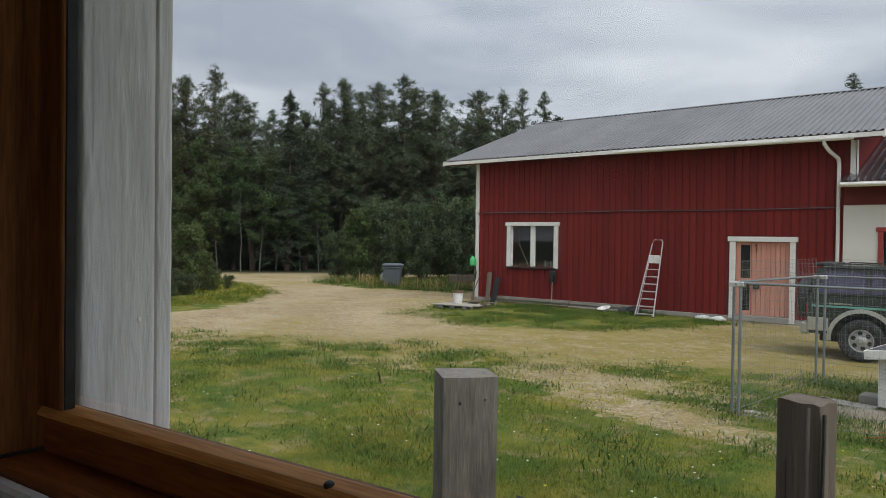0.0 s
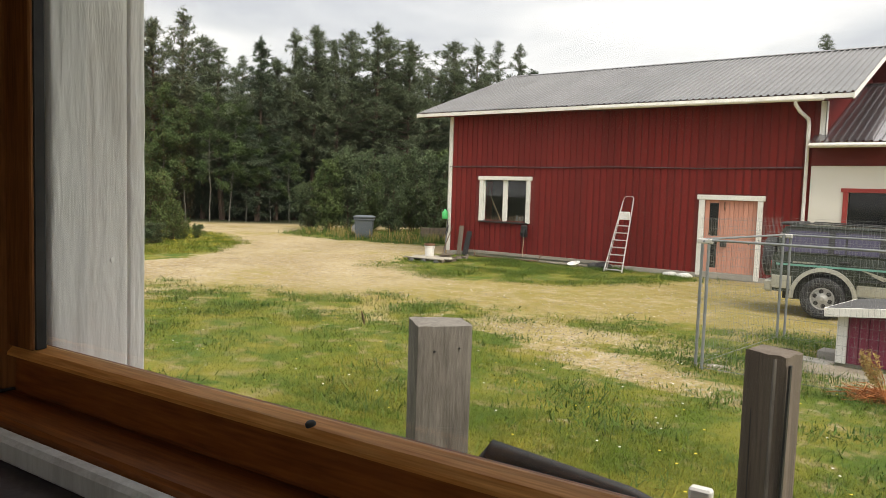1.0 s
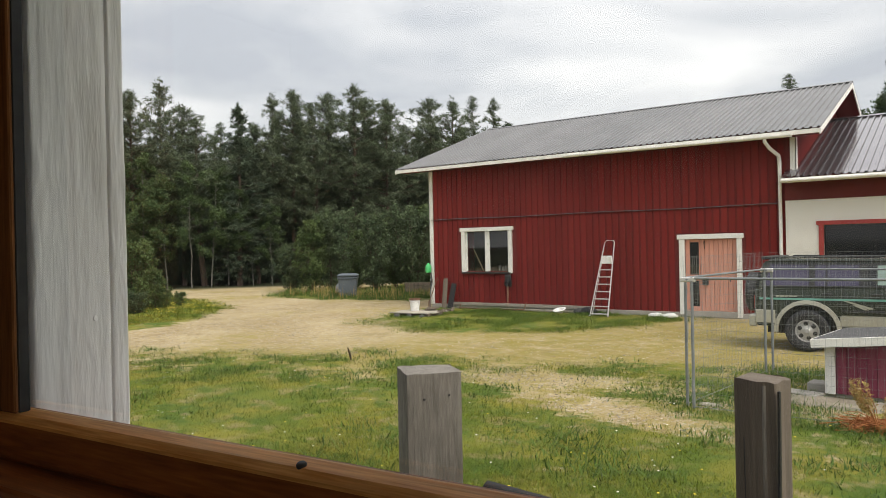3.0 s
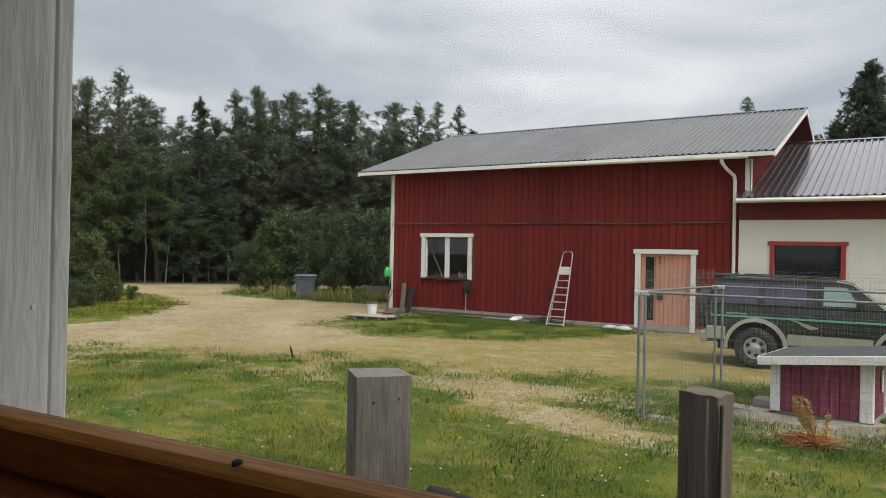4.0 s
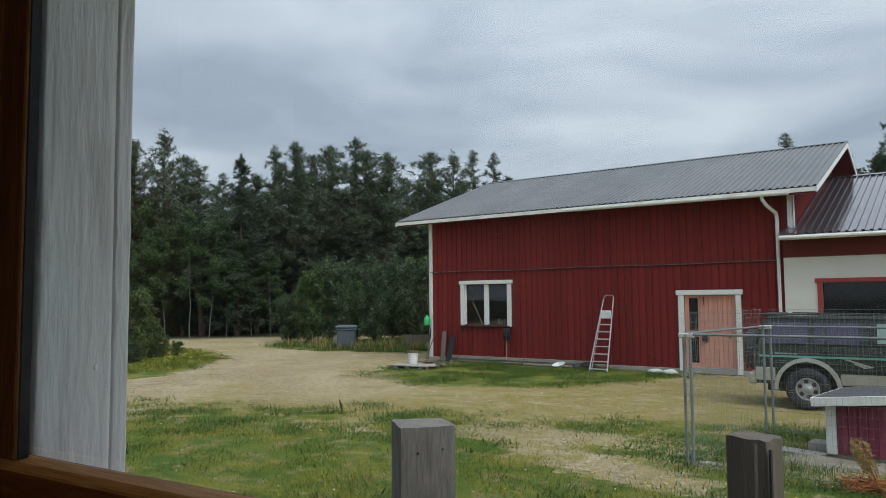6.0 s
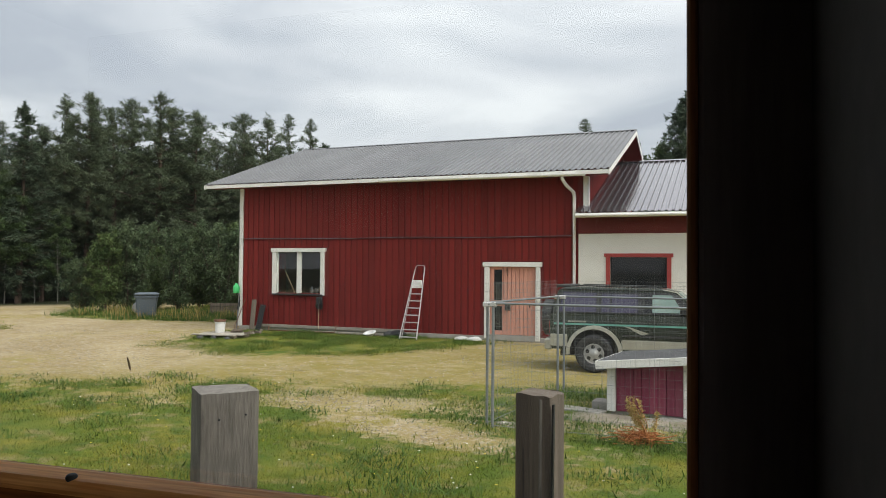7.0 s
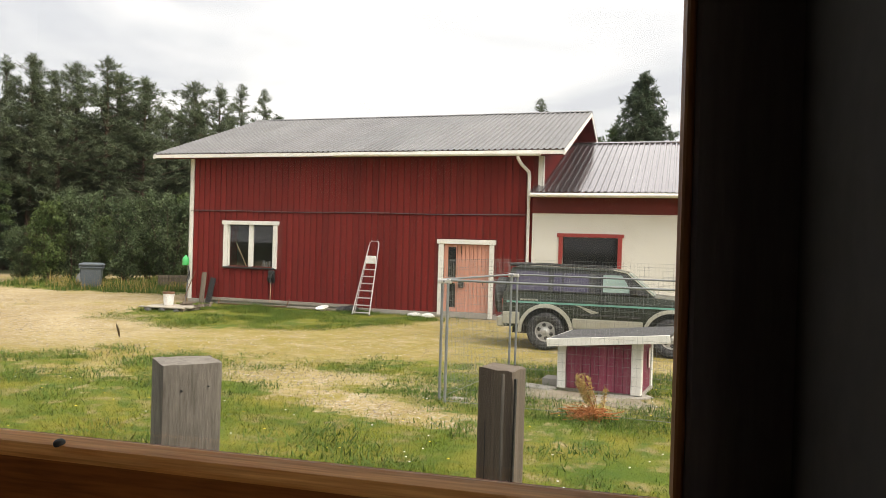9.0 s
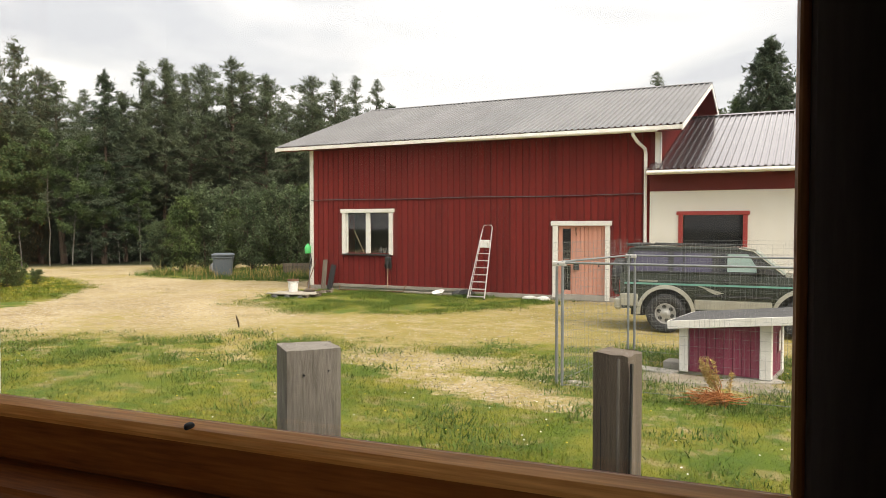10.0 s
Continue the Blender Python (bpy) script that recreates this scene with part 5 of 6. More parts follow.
def build_leaning():
    e = thing("ribbed_mat", pose(0.98, -0.36, 0.0, -12, 5, 0), "dark ribbed rubber mat leaning on the barn", "mat")
    part("backing", box(-0.10, 0.10, -0.012, 0.012, 0.0, 0.84, bevel=0.004), M_DARK, e)
    me = mesh_of(box(-0.095, 0.095, -0.028, -0.0125, -0.014, 0.014, bevel=0.004), M_DARK, name="rib")
    for k in range(13):
        piece("rib", me, e, pose(0, 0, 0.05 + k * 0.062))
    e = thing("leaning_board", pose(0.72, -0.33, 0.0, -13, -4, 0), "old dark board leaning on the barn", "board")
    part("board", box(-0.09, 0.09, -0.012, 0.012, 0.0, 1.0, bevel=0.005), M_POST2, e)
    e = thing("leaning_rake", pose(0.2, -0.42, 0.0), "rusty garden fork leaning on the corner", "garden tool")
    part("shaft", bar((0, 0, 0.25), (0.10, 0.32, 1.0), 0.014, n=7), M_RUST, e)
    for k in (-1, 0, 1):
        part("tine", tube([(0, 0, 0.28), (0.04 * k, -0.02, 0.2), (0.05 * k, -0.03, 0.0)], 0.008, 5), M_RUST, e)


build_leaning()


def build_platform():
    e = thing("low_plank_platform", pose(1.62, -2.85, 0.0, 0, 0, 6), "low weathered plank platform in the grass", "platform")
    me = mesh_of(box(-0.68, 0.68, -0.075, 0.075, 0.10, 0.135, bevel=0.006), M_PLANK, name="plank")
    for k in range(6):
        piece("plank", me, e, pose(0.05 * ((k * 3) % 4 - 1.5), -0.42 + k * 0.165, 0.004 * (k % 2), 0, 0, 0.8 * ((k * 5) % 3 - 1)))
    for x in (-0.55, 0.0, 0.55):
        part("bearer", box(x - 0.05, x + 0.05, -0.45, 0.42, 0.0, 0.099), M_POST2, e)
    b = thing("bucket", pose(1.42, -2.78, 0.139), "white plastic bucket with a brown rim", "bucket")
    part("body", lathe(((0.125, 0.0), (0.155, 0.30), (0.165, 0.30), (0.165, 0.32), (0.15, 0.32), (0.12, 0.03)), 20), M_BUCKET, b, smooth=False)
    part("rim", lathe(((0.168, 0.315), (0.172, 0.33), (0.168, 0.375), (0.155, 0.375), (0.152, 0.325)), 20), M_RUST, b, "brown dirty rim")
    part("handle", tube([(0.17 * math.cos(a), -0.02, 0.30 - 0.14 * math.sin(a)) for a in np.linspace(0, math.pi, 10)], 0.005, 5), M_GALV, b)


build_platform()


def build_platform_clutter():
    rng = np.random.default_rng(41)
    for k in range(7):
        x, y = 1.75 + rng.uniform(-0.2, 0.75), -2.62 + rng.uniform(-0.25, 0.35)
        e = thing("firewood", pose(x, y, 0.165 + 0.05 * (k % 2), rng.uniform(-6, 6), 0, rng.uniform(0, 180)), "old grey-brown split log on the plank platform", "firewood", "split logs")
        h = rng.uniform(0.10, 0.18)
        part("log", prism([(-h, -0.025), (h, -0.025), (h * 0.96, 0.02), (-h * 0.94, 0.03)], -0.035, 0.03), M_POST2, e)
    for k in range(3):
        e = thing("stone", pose(1.25 + 0.42 * k, -3.42 + 0.05 * k, 0.0), "dark rough stone below the platform", "stone", "platform stones")
        part("stone", lump(0.11, 0.08, 0.09, 20 + k, 0.5), M_FELT, e, smooth=True)


def lump(sx, sy, sz, seed, rough=0.25):
    bm = bmesh.new()
    bmesh.ops.create_icosphere(bm, subdivisions=3, radius=1.0)
    for v in bm.verts:
        k = 1 + rough * noise.noise(v.co * 1.7 + Vector((seed * 3.1, seed, 0))) + 0.4 * rough * noise.noise(v.co * 4.3 + Vector((seed, 0, 2)))
        v.co = Vector((v.co.x * sx * k, v.co.y * sy * k, max(-0.02, v.co.z * sz * k)))
    return bm


build_platform_clutter()


def build_litter():
    def one(name, x, y, sx, sy, sz, seed, m, label, cat):
        e = thing(name, pose(x, y, 0.02), label, cat)
        part("body", lump(sx, sy, sz, seed), m, e, smooth=True)
    one("plastic_sheet", 8.35, -0.42, 0.22, 0.10, 0.09, 5, M_BUCKET, "crumpled white plastic at the wall foot", "plastic")
    one("plastic_sheet", 7.95, -0.36, 0.22, 0.10, 0.08, 6, M_BUCKET, "crumpled white plastic at the wall foot", "plastic")
    one("dark_bag", 5.95, -0.35, 0.28, 0.15, 0.19, 7, M_BLACK, "dark crumpled bag at the wall foot", "bag")
    one("dark_bag", 5.62, -0.3, 0.2, 0.12, 0.13, 8, M_FELT, "grey crumpled bag at the wall foot", "bag")
    e = thing("white_basin", pose(5.15, -0.62, 0.03, 14, -8, 10), "white plastic basin lying in the grass", "basin")
    part("bowl", lathe(((0.10, 0.0), (0.17, 0.09), (0.20, 0.095), (0.195, 0.105), (0.16, 0.10), (0.09, 0.02)), 20), M_BUCKET, e)
    e = thing("iron_pipe", pose(2.4, -0.30, 0.04), "rusty thin pipe lying at the wall foot", "pipe")
    part("pipe", tube([(-1.1, 0.1, 0.10), (-1.0, -0.1, 0.0), (0.2, -0.15, 0.0), (1.4, -0.1, 0.01), (1.42, 0.05, 0.22)], 0.02, 7), M_RUST, e)
    e = thing("lumber", pose(4.2, -0.28, 0.01), "pale plank lying along the plinth", "plank")
    part("plank", box(-1.3, 1.3, -0.07, 0.07, 0.0, 0.05, bevel=0.006), M_PLANK, e)
    e = thing("seed_husk", WIN @ pose(0.0385, 0.0048, 1.918, 0, -14, 0), "brown dry seed husk stuck to the window pane", "husk")
    part("husk", tube([(0, 0, 0), (0.0004, 0, 0.004), (0.0, 0, 0.009), (-0.0006, 0, 0.0135)], [0.0004, 0.0012, 0.0010, 0.0003], 6), M_WOODPALE, e)
    e = thing("window_jars", pose(2.75, 0.25, WZ0 - 0.018), "glass jars behind the barn window", "jars")
    for k, (x, h) in enumerate(((-0.16, 0.22), (-0.05, 0.16), (0.06, 0.2))):
        part("jar", lathe(((0.035, 0), (0.04, 0.02), (0.04, h * 0.8), (0.025, h)), 12), M_BIN, e, smooth=True, at=pose(x, 0, 0))
    e = thing("leaning_stick", pose(1.95, 0.27, WZ0 - 0.018, 0, -28, 0), "pale stick behind the barn window", "stick")
    part("shaft", bar((0, 0, 0.02), (0, 0, 0.85), 0.014, n=6), M_WOODPALE, e)


build_litter()


# ---- grey bin and objects by the drive ----
def build_bin():
    e = thing("waste_bin", pose(-6.35, 2.55, 0, 0, 0, 40), "grey plastic waste bin with a domed lid", "bin")
    bm = box(-0.40, 0.40, -0.40, 0.40, 0.04, 0.86, bevel=0.04)
    for v in bm.verts:
        k = 0.82 + 0.18 * v.co.z / 0.86
        v.co.x *= k
        v.co.y *= k
    part("body", bm, M_BIN, e)
    lid = box(-0.45, 0.45, -0.45, 0.45, 0.862, 1.0, bevel=0.05)
    for v in lid.verts:
        if v.co.z > 0.95:
            v.co.x *= 0.8
            v.co.y *= 0.8
    part("lid", lid, M_BIN, e, "grey domed lid")
    part("rim", box(-0.43, 0.43, -0.43, 0.43, 0.80, 0.861, bevel=0.01), M_BIN, e)
    for s in (-1, 1):
        part("wheel", lathe(((0.10, -0.025), (0.11, -0.01), (0.11, 0.01), (0.10, 0.025)), 16), M_DARK, e, at=pose(s * 0.3, 0.36, 0.11, 0, 90, 0))
    e = thing("tyre", pose(-7.5, 3.4, 0.28, 80, 0, 30), "old dark tyre standing by the bush", "tyre")
    ring = bmesh.new()
    n1, n2 = 22, 8
    vs = [[ring.verts.new(((0.24 + 0.09 * math.cos(b)) * math.cos(a), (0.24 + 0.09 * math.cos(b)) * math.sin(a), 0.08 * math.sin(b))) for b in np.linspace(0, math.tau, n2, endpoint=False)]
          for a in np.linspace(0, math.tau, n1, endpoint=False)]
    for i in range(n1):
        for j in range(n2):
            ring.faces.new((vs[i][j], vs[(i + 1) % n1][j], vs[(i + 1) % n1][(j + 1) % n2], vs[i][(j + 1) % n2]))
    part("rubber", ring, M_GALV, e, smooth=True)
    e = thing("trailer_box", pose(-4.6, 5.6, 0.0, 0, 0, 35), "low grey wooden box in the tall grass", "box")
    for k in range(3):
        part("board", box(-0.9, 0.9, -0.02, 0.02, 0.06 + k * 0.15, 0.20 + k * 0.15, bevel=0.006), M_POST2, e)
    for x in (-0.8, 0.8):
        part("leg", box(x - 0.04, x + 0.04, 0.021, 0.09, 0.0, 0.5), M_POST2, e)
    e = thing("road_marker", pose(*polar(-57.6, 31), 0.0), "small marker post with a green cap", "post")
    part("post", bar((0, 0, 0), (0, 0, 1.05), 0.03, n=7), M_GALV, e)
    part("cap", box(-0.12, 0.12, -0.02, 0.02, 1.0, 1.12, bevel=0.01), M_TEAL, e)


build_bin()


# ---- parked car ----
def build_car():
    c = thing("car", pose(12.57, -4.66, 0, 0, 0, 2.0), "dark green off-road car with silver lower panels", "car")
    W = 0.84
    WB, R, AR = 2.42, 0.375, 0.50

    def arch(cx, a0, a1, r, n=11):
        return [(cx + r * math.cos(a), R + r * math.sin(a)) for a in np.linspace(a0, a1, n)]
    th = math.asin((0.44 - R) / AR)
    low = [(-0.86, 0.50), (-0.84, 0.44)] + arch(0, math.pi - th, th, AR) + arch(WB, math.pi - th, th, AR) + [(3.22, 0.44), (3.26, 0.52), (3.26, 0.80)]
    body = low[:] + [(3.22, 0.98), (3.10, 1.06), (2.10, 1.14), (1.95, 1.16), (-0.84, 1.16), (-0.88, 1.10), (-0.89, 0.80)]
    bm = prism(body, -W, W)
    for v in bm.verts:
        if v.co.z > 1.0:
            v.co.y *= 0.965
        elif v.co.z < 0.6:
            v.co.y *= 0.985
    part("body", bm, M_CARGREEN, c)
    inner = bmesh.new()
    box(-0.7, 3.05, -0.66, 0.66, 0.3, 0.95, inner)
    part("underbody", inner, M_BLACK, c)
    # cabin
    base = [(-0.83, 1.161), (2.02, 1.161)]
    cab = bmesh.new()
    sec = []
    for x, z, hw in ((-0.83, 1.161, W * 0.955), (2.12, 1.150, W * 0.955), (1.56, 1.60, W * 0.83), (1.30, 1.655, W * 0.80), (-0.58, 1.685, W * 0.79), (-0.75, 1.62, W * 0.82)):
        sec.append((cab.verts.new((x, -hw, z)), cab.verts.new((x, hw, z))))
    cab.faces.new([s[0] for s in sec])
    cab.faces.new([s[1] for s in sec][::-1])
    for k in range(6):
        a, b = sec[k], sec[(k + 1) % 6]
        cab.faces.new((a[0], a[1], b[1], b[0]))
    bmesh.ops.bevel(cab, geom=cab.edges[:], offset=0.02, segments=2, affect="EDGES")
    part("cabin", cab, M_CARGREEN, c)

    def side_pane(pts, y_off, m, name, label=""):
        def hw(z):
            return W * (0.955 - (z - 1.161) / (1.60 - 1.161) * 0.125) + y_off
        for s in (-1, 1):
            bm = bmesh.new()
            a = [bm.verts.new((x, s * hw(z), z)) for x, z in pts]
            b = [bm.verts.new((x, s * (hw(z) - 0.02), z)) for x, z in pts]
            bm.faces.new(a); bm.faces.new(b[::-1])
            n = len(pts)
            for k in range(n):
                bm.faces.new((a[k], b[k], b[(k + 1) % n], a[(k + 1) % n]))
            part(name, bm, m, c, label)
    side_pane(((-0.78, 1.168), (1.98, 1.168), (1.50, 1.585), (-0.68, 1.598)), 0.004, M_BLACK, "window_surround", "black window surround with pillars")
    side_pane(((-0.71, 1.19), (0.03, 1.19), (0.03, 1.565), (-0.63, 1.575)), 0.009, M_CARGLASS, "side_window", "dark tinted rear side glass")
    side_pane(((0.13, 1.19), (0.30, 1.19), (0.30, 1.56), (0.13, 1.56)), 0.009, M_CARGLASS, "side_window", "dark tinted side glass")
    side_pane(((0.33, 1.19), (0.83, 1.19), (0.83, 1.555), (0.33, 1.56)), 0.009, M_CARGLASS, "side_window", "dark tinted side glass")
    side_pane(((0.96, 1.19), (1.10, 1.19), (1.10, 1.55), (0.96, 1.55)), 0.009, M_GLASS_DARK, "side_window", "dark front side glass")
    side_pane(((1.105, 1.21), (1.68, 1.21), (1.46, 1.55), (1.105, 1.55)), 0.009, M_CARGLASS2, "side_window", "pale front side glass")
    side_pane(((1.105, 1.19), (1.86, 1.19), (1.70, 1.206), (1.105, 1.206)), 0.009, M_GLASS_DARK, "side_window", "dark lower strip of the front glass")
    ws = bmesh.new()
    lo, hi = [(2.10, -W * 0.88, 1.17), (2.10, W * 0.88, 1.17), (1.58, W * 0.77, 1.592), (1.58, -W * 0.77, 1.592)], []
    hi = [ws.verts.new((x + 0.014, y, z + 0.014)) for x, y, z in lo]
    lo = [ws.verts.new(p) for p in lo]
    ws.faces.new(hi); ws.faces.new(lo[::-1])
    for k in range(4):
        ws.faces.new((hi[k], lo[k], lo[(k + 1) % 4], hi[(k + 1) % 4]))
    part("windscreen", ws, M_CARGLASS2, c, "pale windscreen glass")
    for s in (-1, 1):
        part("pillar_trim", tube([(2.08, s * W * 0.95, 1.175), (1.56, s * W * 0.835, 1.60), (1.30, s * W * 0.815, 1.648)], 0.011, 6), M_CARSILVER, c, "bright trim along the front pillar")
        part("drip_rail", tube([(1.30, s * W * 0.835, 1.625), (-0.70, s * W * 0.835, 1.64)], 0.009, 6), M_BLACK, c)
        bm = bmesh.new()
        for k in range(5):
            y0, y1 = sorted((s * W * 0.96, s * (W + 0.004)))
            box(-0.52 + k * 0.075, -0.46 + k * 0.075, y0, y1, 0.985, 1.012, bm)
        part("lettering_bars", bm, M_CARSILVER, c, "small pale lettering bars")
        bm = bmesh.new()
        prism([(0.58, 0.925), (0.66, 0.925), (1.06, 0.80), (0.98, 0.785)], min(s * W * 0.98, s * (W + 0.005)), max(s * W * 0.98, s * (W + 0.005)), bm)
        prism([(0.72, 0.86), (0.78, 0.86), (0.98, 0.775), (0.90, 0.775)], min(s * W * 0.98, s * (W + 0.005)), max(s * W * 0.98, s * (W + 0.005)), bm)
        part("side_decal", bm, M_CARSILVER, c, "pale slanting side decal")
        for x in (0.08, 0.90, 1.98):
            y0, y1 = sorted((s * W * 0.97, s * (W + 0.002)))
            part("door_seam", box(x, x + 0.012, y0, y1, 0.70, 1.05), M_BLACK, c)
    # silver lower cladding, stripes, flares
    for s in (-1, 1):
        y0, y1 = sorted((s * W * 1.0, s * (W + 0.022)))
        part("sill_panel", box(AR + 0.03, WB - AR - 0.03, y0, y1, 0.47, 0.67, bevel=0.02), M_CARSILVER, c, "silver sill panel")
        part("rear_panel", box(-0.87, -AR - 0.03, y0, y1, 0.50, 0.74, bevel=0.008), M_CARSILVER, c, "silver rear corner panel")
        part("front_panel", box(WB + AR + 0.03, 3.24, y0, y1, 0.48, 0.74, bevel=0.008), M_CARSILVER, c, "silver front corner panel")
        part("side_stripe", box(-0.80, 3.0, y0 - 0.000, y1 - 0.012 if s > 0 else y1, 0.93, 0.965) if s > 0 else box(-0.80, 3.0, y0 + 0.014, y1, 0.93, 0.965), M_TEAL, c, "teal side stripe")
        part("rub_strip", box(AR + 0.05, WB - AR - 0.05, y0, y1, 0.735, 0.765, bevel=0.005), M_DARK, c, "dark rubbing strip")
        for cx in (0, WB):
            bm = bmesh.new()
            o = arch(cx, math.radians(-4), math.radians(184), AR + 0.055, 17)
            i = arch(cx, math.radians(-4), math.radians(184), AR - 0.015, 17)
            vo = [[bm.verts.new((x, yy, z)) for x, z in o] for yy in (s * (W - 0.02), s * (W + 0.045))]
            vi = [[bm.verts.new((x, yy, z)) for x, z in i] for yy in (s * (W - 0.02), s * (W + 0.055))]
            for k in range(16):
                bm.faces.new((vo[1][k], vo[1][k + 1], vi[1][k + 1], vi[1][k]))
                bm.faces.new((vo[0][k], vo[0][k + 1], vo[1][k + 1], vo[1][k]))
                bm.faces.new((vi[0][k], vi[0][k + 1], vi[1][k + 1], vi[1][k]))
            part("wheel_flare", bm, M_CARSILVER, c, "silver wheel arch flare")
        for x in (0.25, 1.02):
            part("door_handle", box(x, x + 0.16, y0, y1 + 0.02 if s > 0 else y1, 1.02, 1.06, bevel=0.006) if s > 0 else box(x, x + 0.16, y0 - 0.02, y1, 1.02, 1.06, bevel=0.006), M_BLACK, c)
        part("mirror", box(1.62, 1.78, s * W - 0.12 if s < 0 else s * W - 0.02, s * W + 0.02 if s < 0 else s * W + 0.12, 1.17, 1.33, bevel=0.03), M_BLACK, c, "dark door mirror")
        part("roof_rail", tube([(-0.45, s * 0.6, 1.67), (-0.42, s * 0.6, 1.715), (1.15, s * 0.6, 1.69), (1.2, s * 0.6, 1.645)], 0.014, 6), M_BLACK, c)
        part("headlight", box(3.225, 3.275, min(s * 0.5, s * 0.78), max(s * 0.5, s * 0.78), 0.78, 0.94, bevel=0.01), M_CARGLASS2, c, "clear headlight")
        part("tail_light", box(-0.905, -0.86, min(s * 0.66, s * 0.8), max(s * 0.66, s * 0.8), 0.75, 1.0, bevel=0.01), M_RED_TRIM, c, "red tail light")
    part("rear_bumper", box(-1.0, -0.85, -W, W, 0.42, 0.64, bevel=0.03), M_CARSILVER, c, "silver rear bumper")
    part("front_bumper", box(3.2, 3.38, -W, W, 0.42, 0.70, bevel=0.04), M_CARSILVER, c, "silver front bumper")
    part("spoiler", box(-0.80, -0.50, -0.62, 0.62, 1.665, 1.725, bevel=0.015), M_BLACK, c, "dark roof spoiler")
    # wheels
    tyre_p = ((0.165, -0.03), (0.205, -0.105), (0.33, -0.115), (0.365, -0.095), (0.375, -0.06), (0.375, 0.06), (0.365, 0.095), (0.33, 0.115), (0.205, 0.105), (0.165, 0.02))
    tyre_me = mesh_of(lathe(tyre_p, 28), M_DARK, True, "tyre")
    rim = bmesh.new()
    lathe(((0.203, -0.09), (0.203, 0.10), (0.192, 0.106), (0.178, 0.06), (0.172, -0.08)), 28, rim)
    lathe(((0.05, 0.03), (0.185, 0.055), (0.185, 0.065), (0.085, 0.085), (0.05, 0.10), (0.035, 0.115)), 24, rim)
    rim_me = mesh_of(rim, M_RIM, False, "rim")
    holes = bmesh.new()
    for k in range(6):
        a = k * math.tau / 6
        c0 = Vector((0.132 * math.cos(a), 0.132 * math.sin(a), 0.04))
        bar(c0, c0 + Vector((0, 0, 0.042)), 0.040, holes, 9)
    hub_me = mesh_of(holes, M_BLACK, False, "rim_holes")

    def wheel(m, name="wheel"):
        w = new(name); w.parent = c; w.matrix_basis = m
        piece("tyre", tyre_me, w, Matrix())
        piece("rim", rim_me, w, Matrix())
        piece("rim_holes", hub_me, w, Matrix())
    for x in (0, WB):
        wheel(pose(x, -W + 0.06, R, 90, 20, 0))
        wheel(pose(x, W - 0.06, R, -90, 50, 0))
    wheel(pose(-1.04, 0.05, 1.02, 0, -90, 0), "spare_wheel")
    part("spare_cover", lathe(((0.36, -0.10), (0.385, -0.08), (0.385, 0.10), (0.34, 0.125)), 24), M_BLACK, c, "dark spare wheel cover", at=pose(-1.04, 0.05, 1.02, 0, -90, 0))


build_car()


# ---- dog pen: fence panels, kennel, slabs, twigs ----
def build_fence_panel(name, p, q, label):
    p, q = Vector(p), Vector(q)
    L = (q - p).length
    ang = math.degrees(math.atan2(q.y - p.y, q.x - p.x))
    e = thing(name, pose(p.x, p.y, 0, 0, 0, ang), label, "fence", "dog pen fence panels")
    part("post", bar((0.05, 0, 0), (0.05, 0, 1.60), 0.019, n=8), M_GALV, e)
    part("post", bar((L - 0.05, 0, 0), (L - 0.05, 0, 1.60), 0.020, n=8), M_GALV, e)
    part("top_rail", bar((0.05, 0, 1.585), (L - 0.05, 0, 1.585), 0.015, n=8), M_GALV, e)
    part("bottom_rail", bar((0.05, 0, 0.03), (L - 0.05, 0, 0.03), 0.005, n=6), M_GALV, e)
    up_w = bmesh.new()
    for k in range(1, int(L / 0.055)):
        x = k * L / int(L / 0.055)
        bar((x, 0.022, 0.05), (x, 0.022, 1.85), 0.0011, up_w, 3)
    part("upright_wires", up_w, M_WIRE, e, "thin upright mesh wires")
    lv = bmesh.new()
    for k in range(17):
        z = 0.08 + k * 0.11
        bar((0.02, 0.026, z), (L - 0.02, 0.026, z), 0.0015, lv, 3)
    part("level_wires", lv, M_WIRE, e, "thin level mesh wires")


FL = "galvanised steel mesh fence panel of the dog pen"
build_fence_panel("mesh_fence", (12.24, -11.12, 0), (15.72, -11.12, 0), FL)
build_fence_panel("mesh_fence", (15.74, -11.12, 0), (19.2, -11.0, 0), FL)
build_fence_panel("mesh_fence", (12.17, -11.05, 0), (12.47, -8.10, 0), FL)
build_fence_panel("mesh_fence", (12.50, -8.07, 0), (15.98, -8.07, 0), FL)
build_fence_panel("mesh_fence", (16.0, -8.07, 0), (19.2, -8.07, 0), FL)


def build_clamp(x, y):
    e = thing("fence_clamp", pose(x, y, 0), "steel clamp joining two fence panels", "clamp")
    part("plate", box(-0.09, 0.09, -0.04, 0.04, 1.54, 1.60, bevel=0.01), M_ALU, e)
    part("bolt", bar((0, -0.06, 1.57), (0, 0.06, 1.57), 0.012, n=6), M_GALV, e)


build_clamp(12.24, -11.10)
build_clamp(12.49, -8.09)


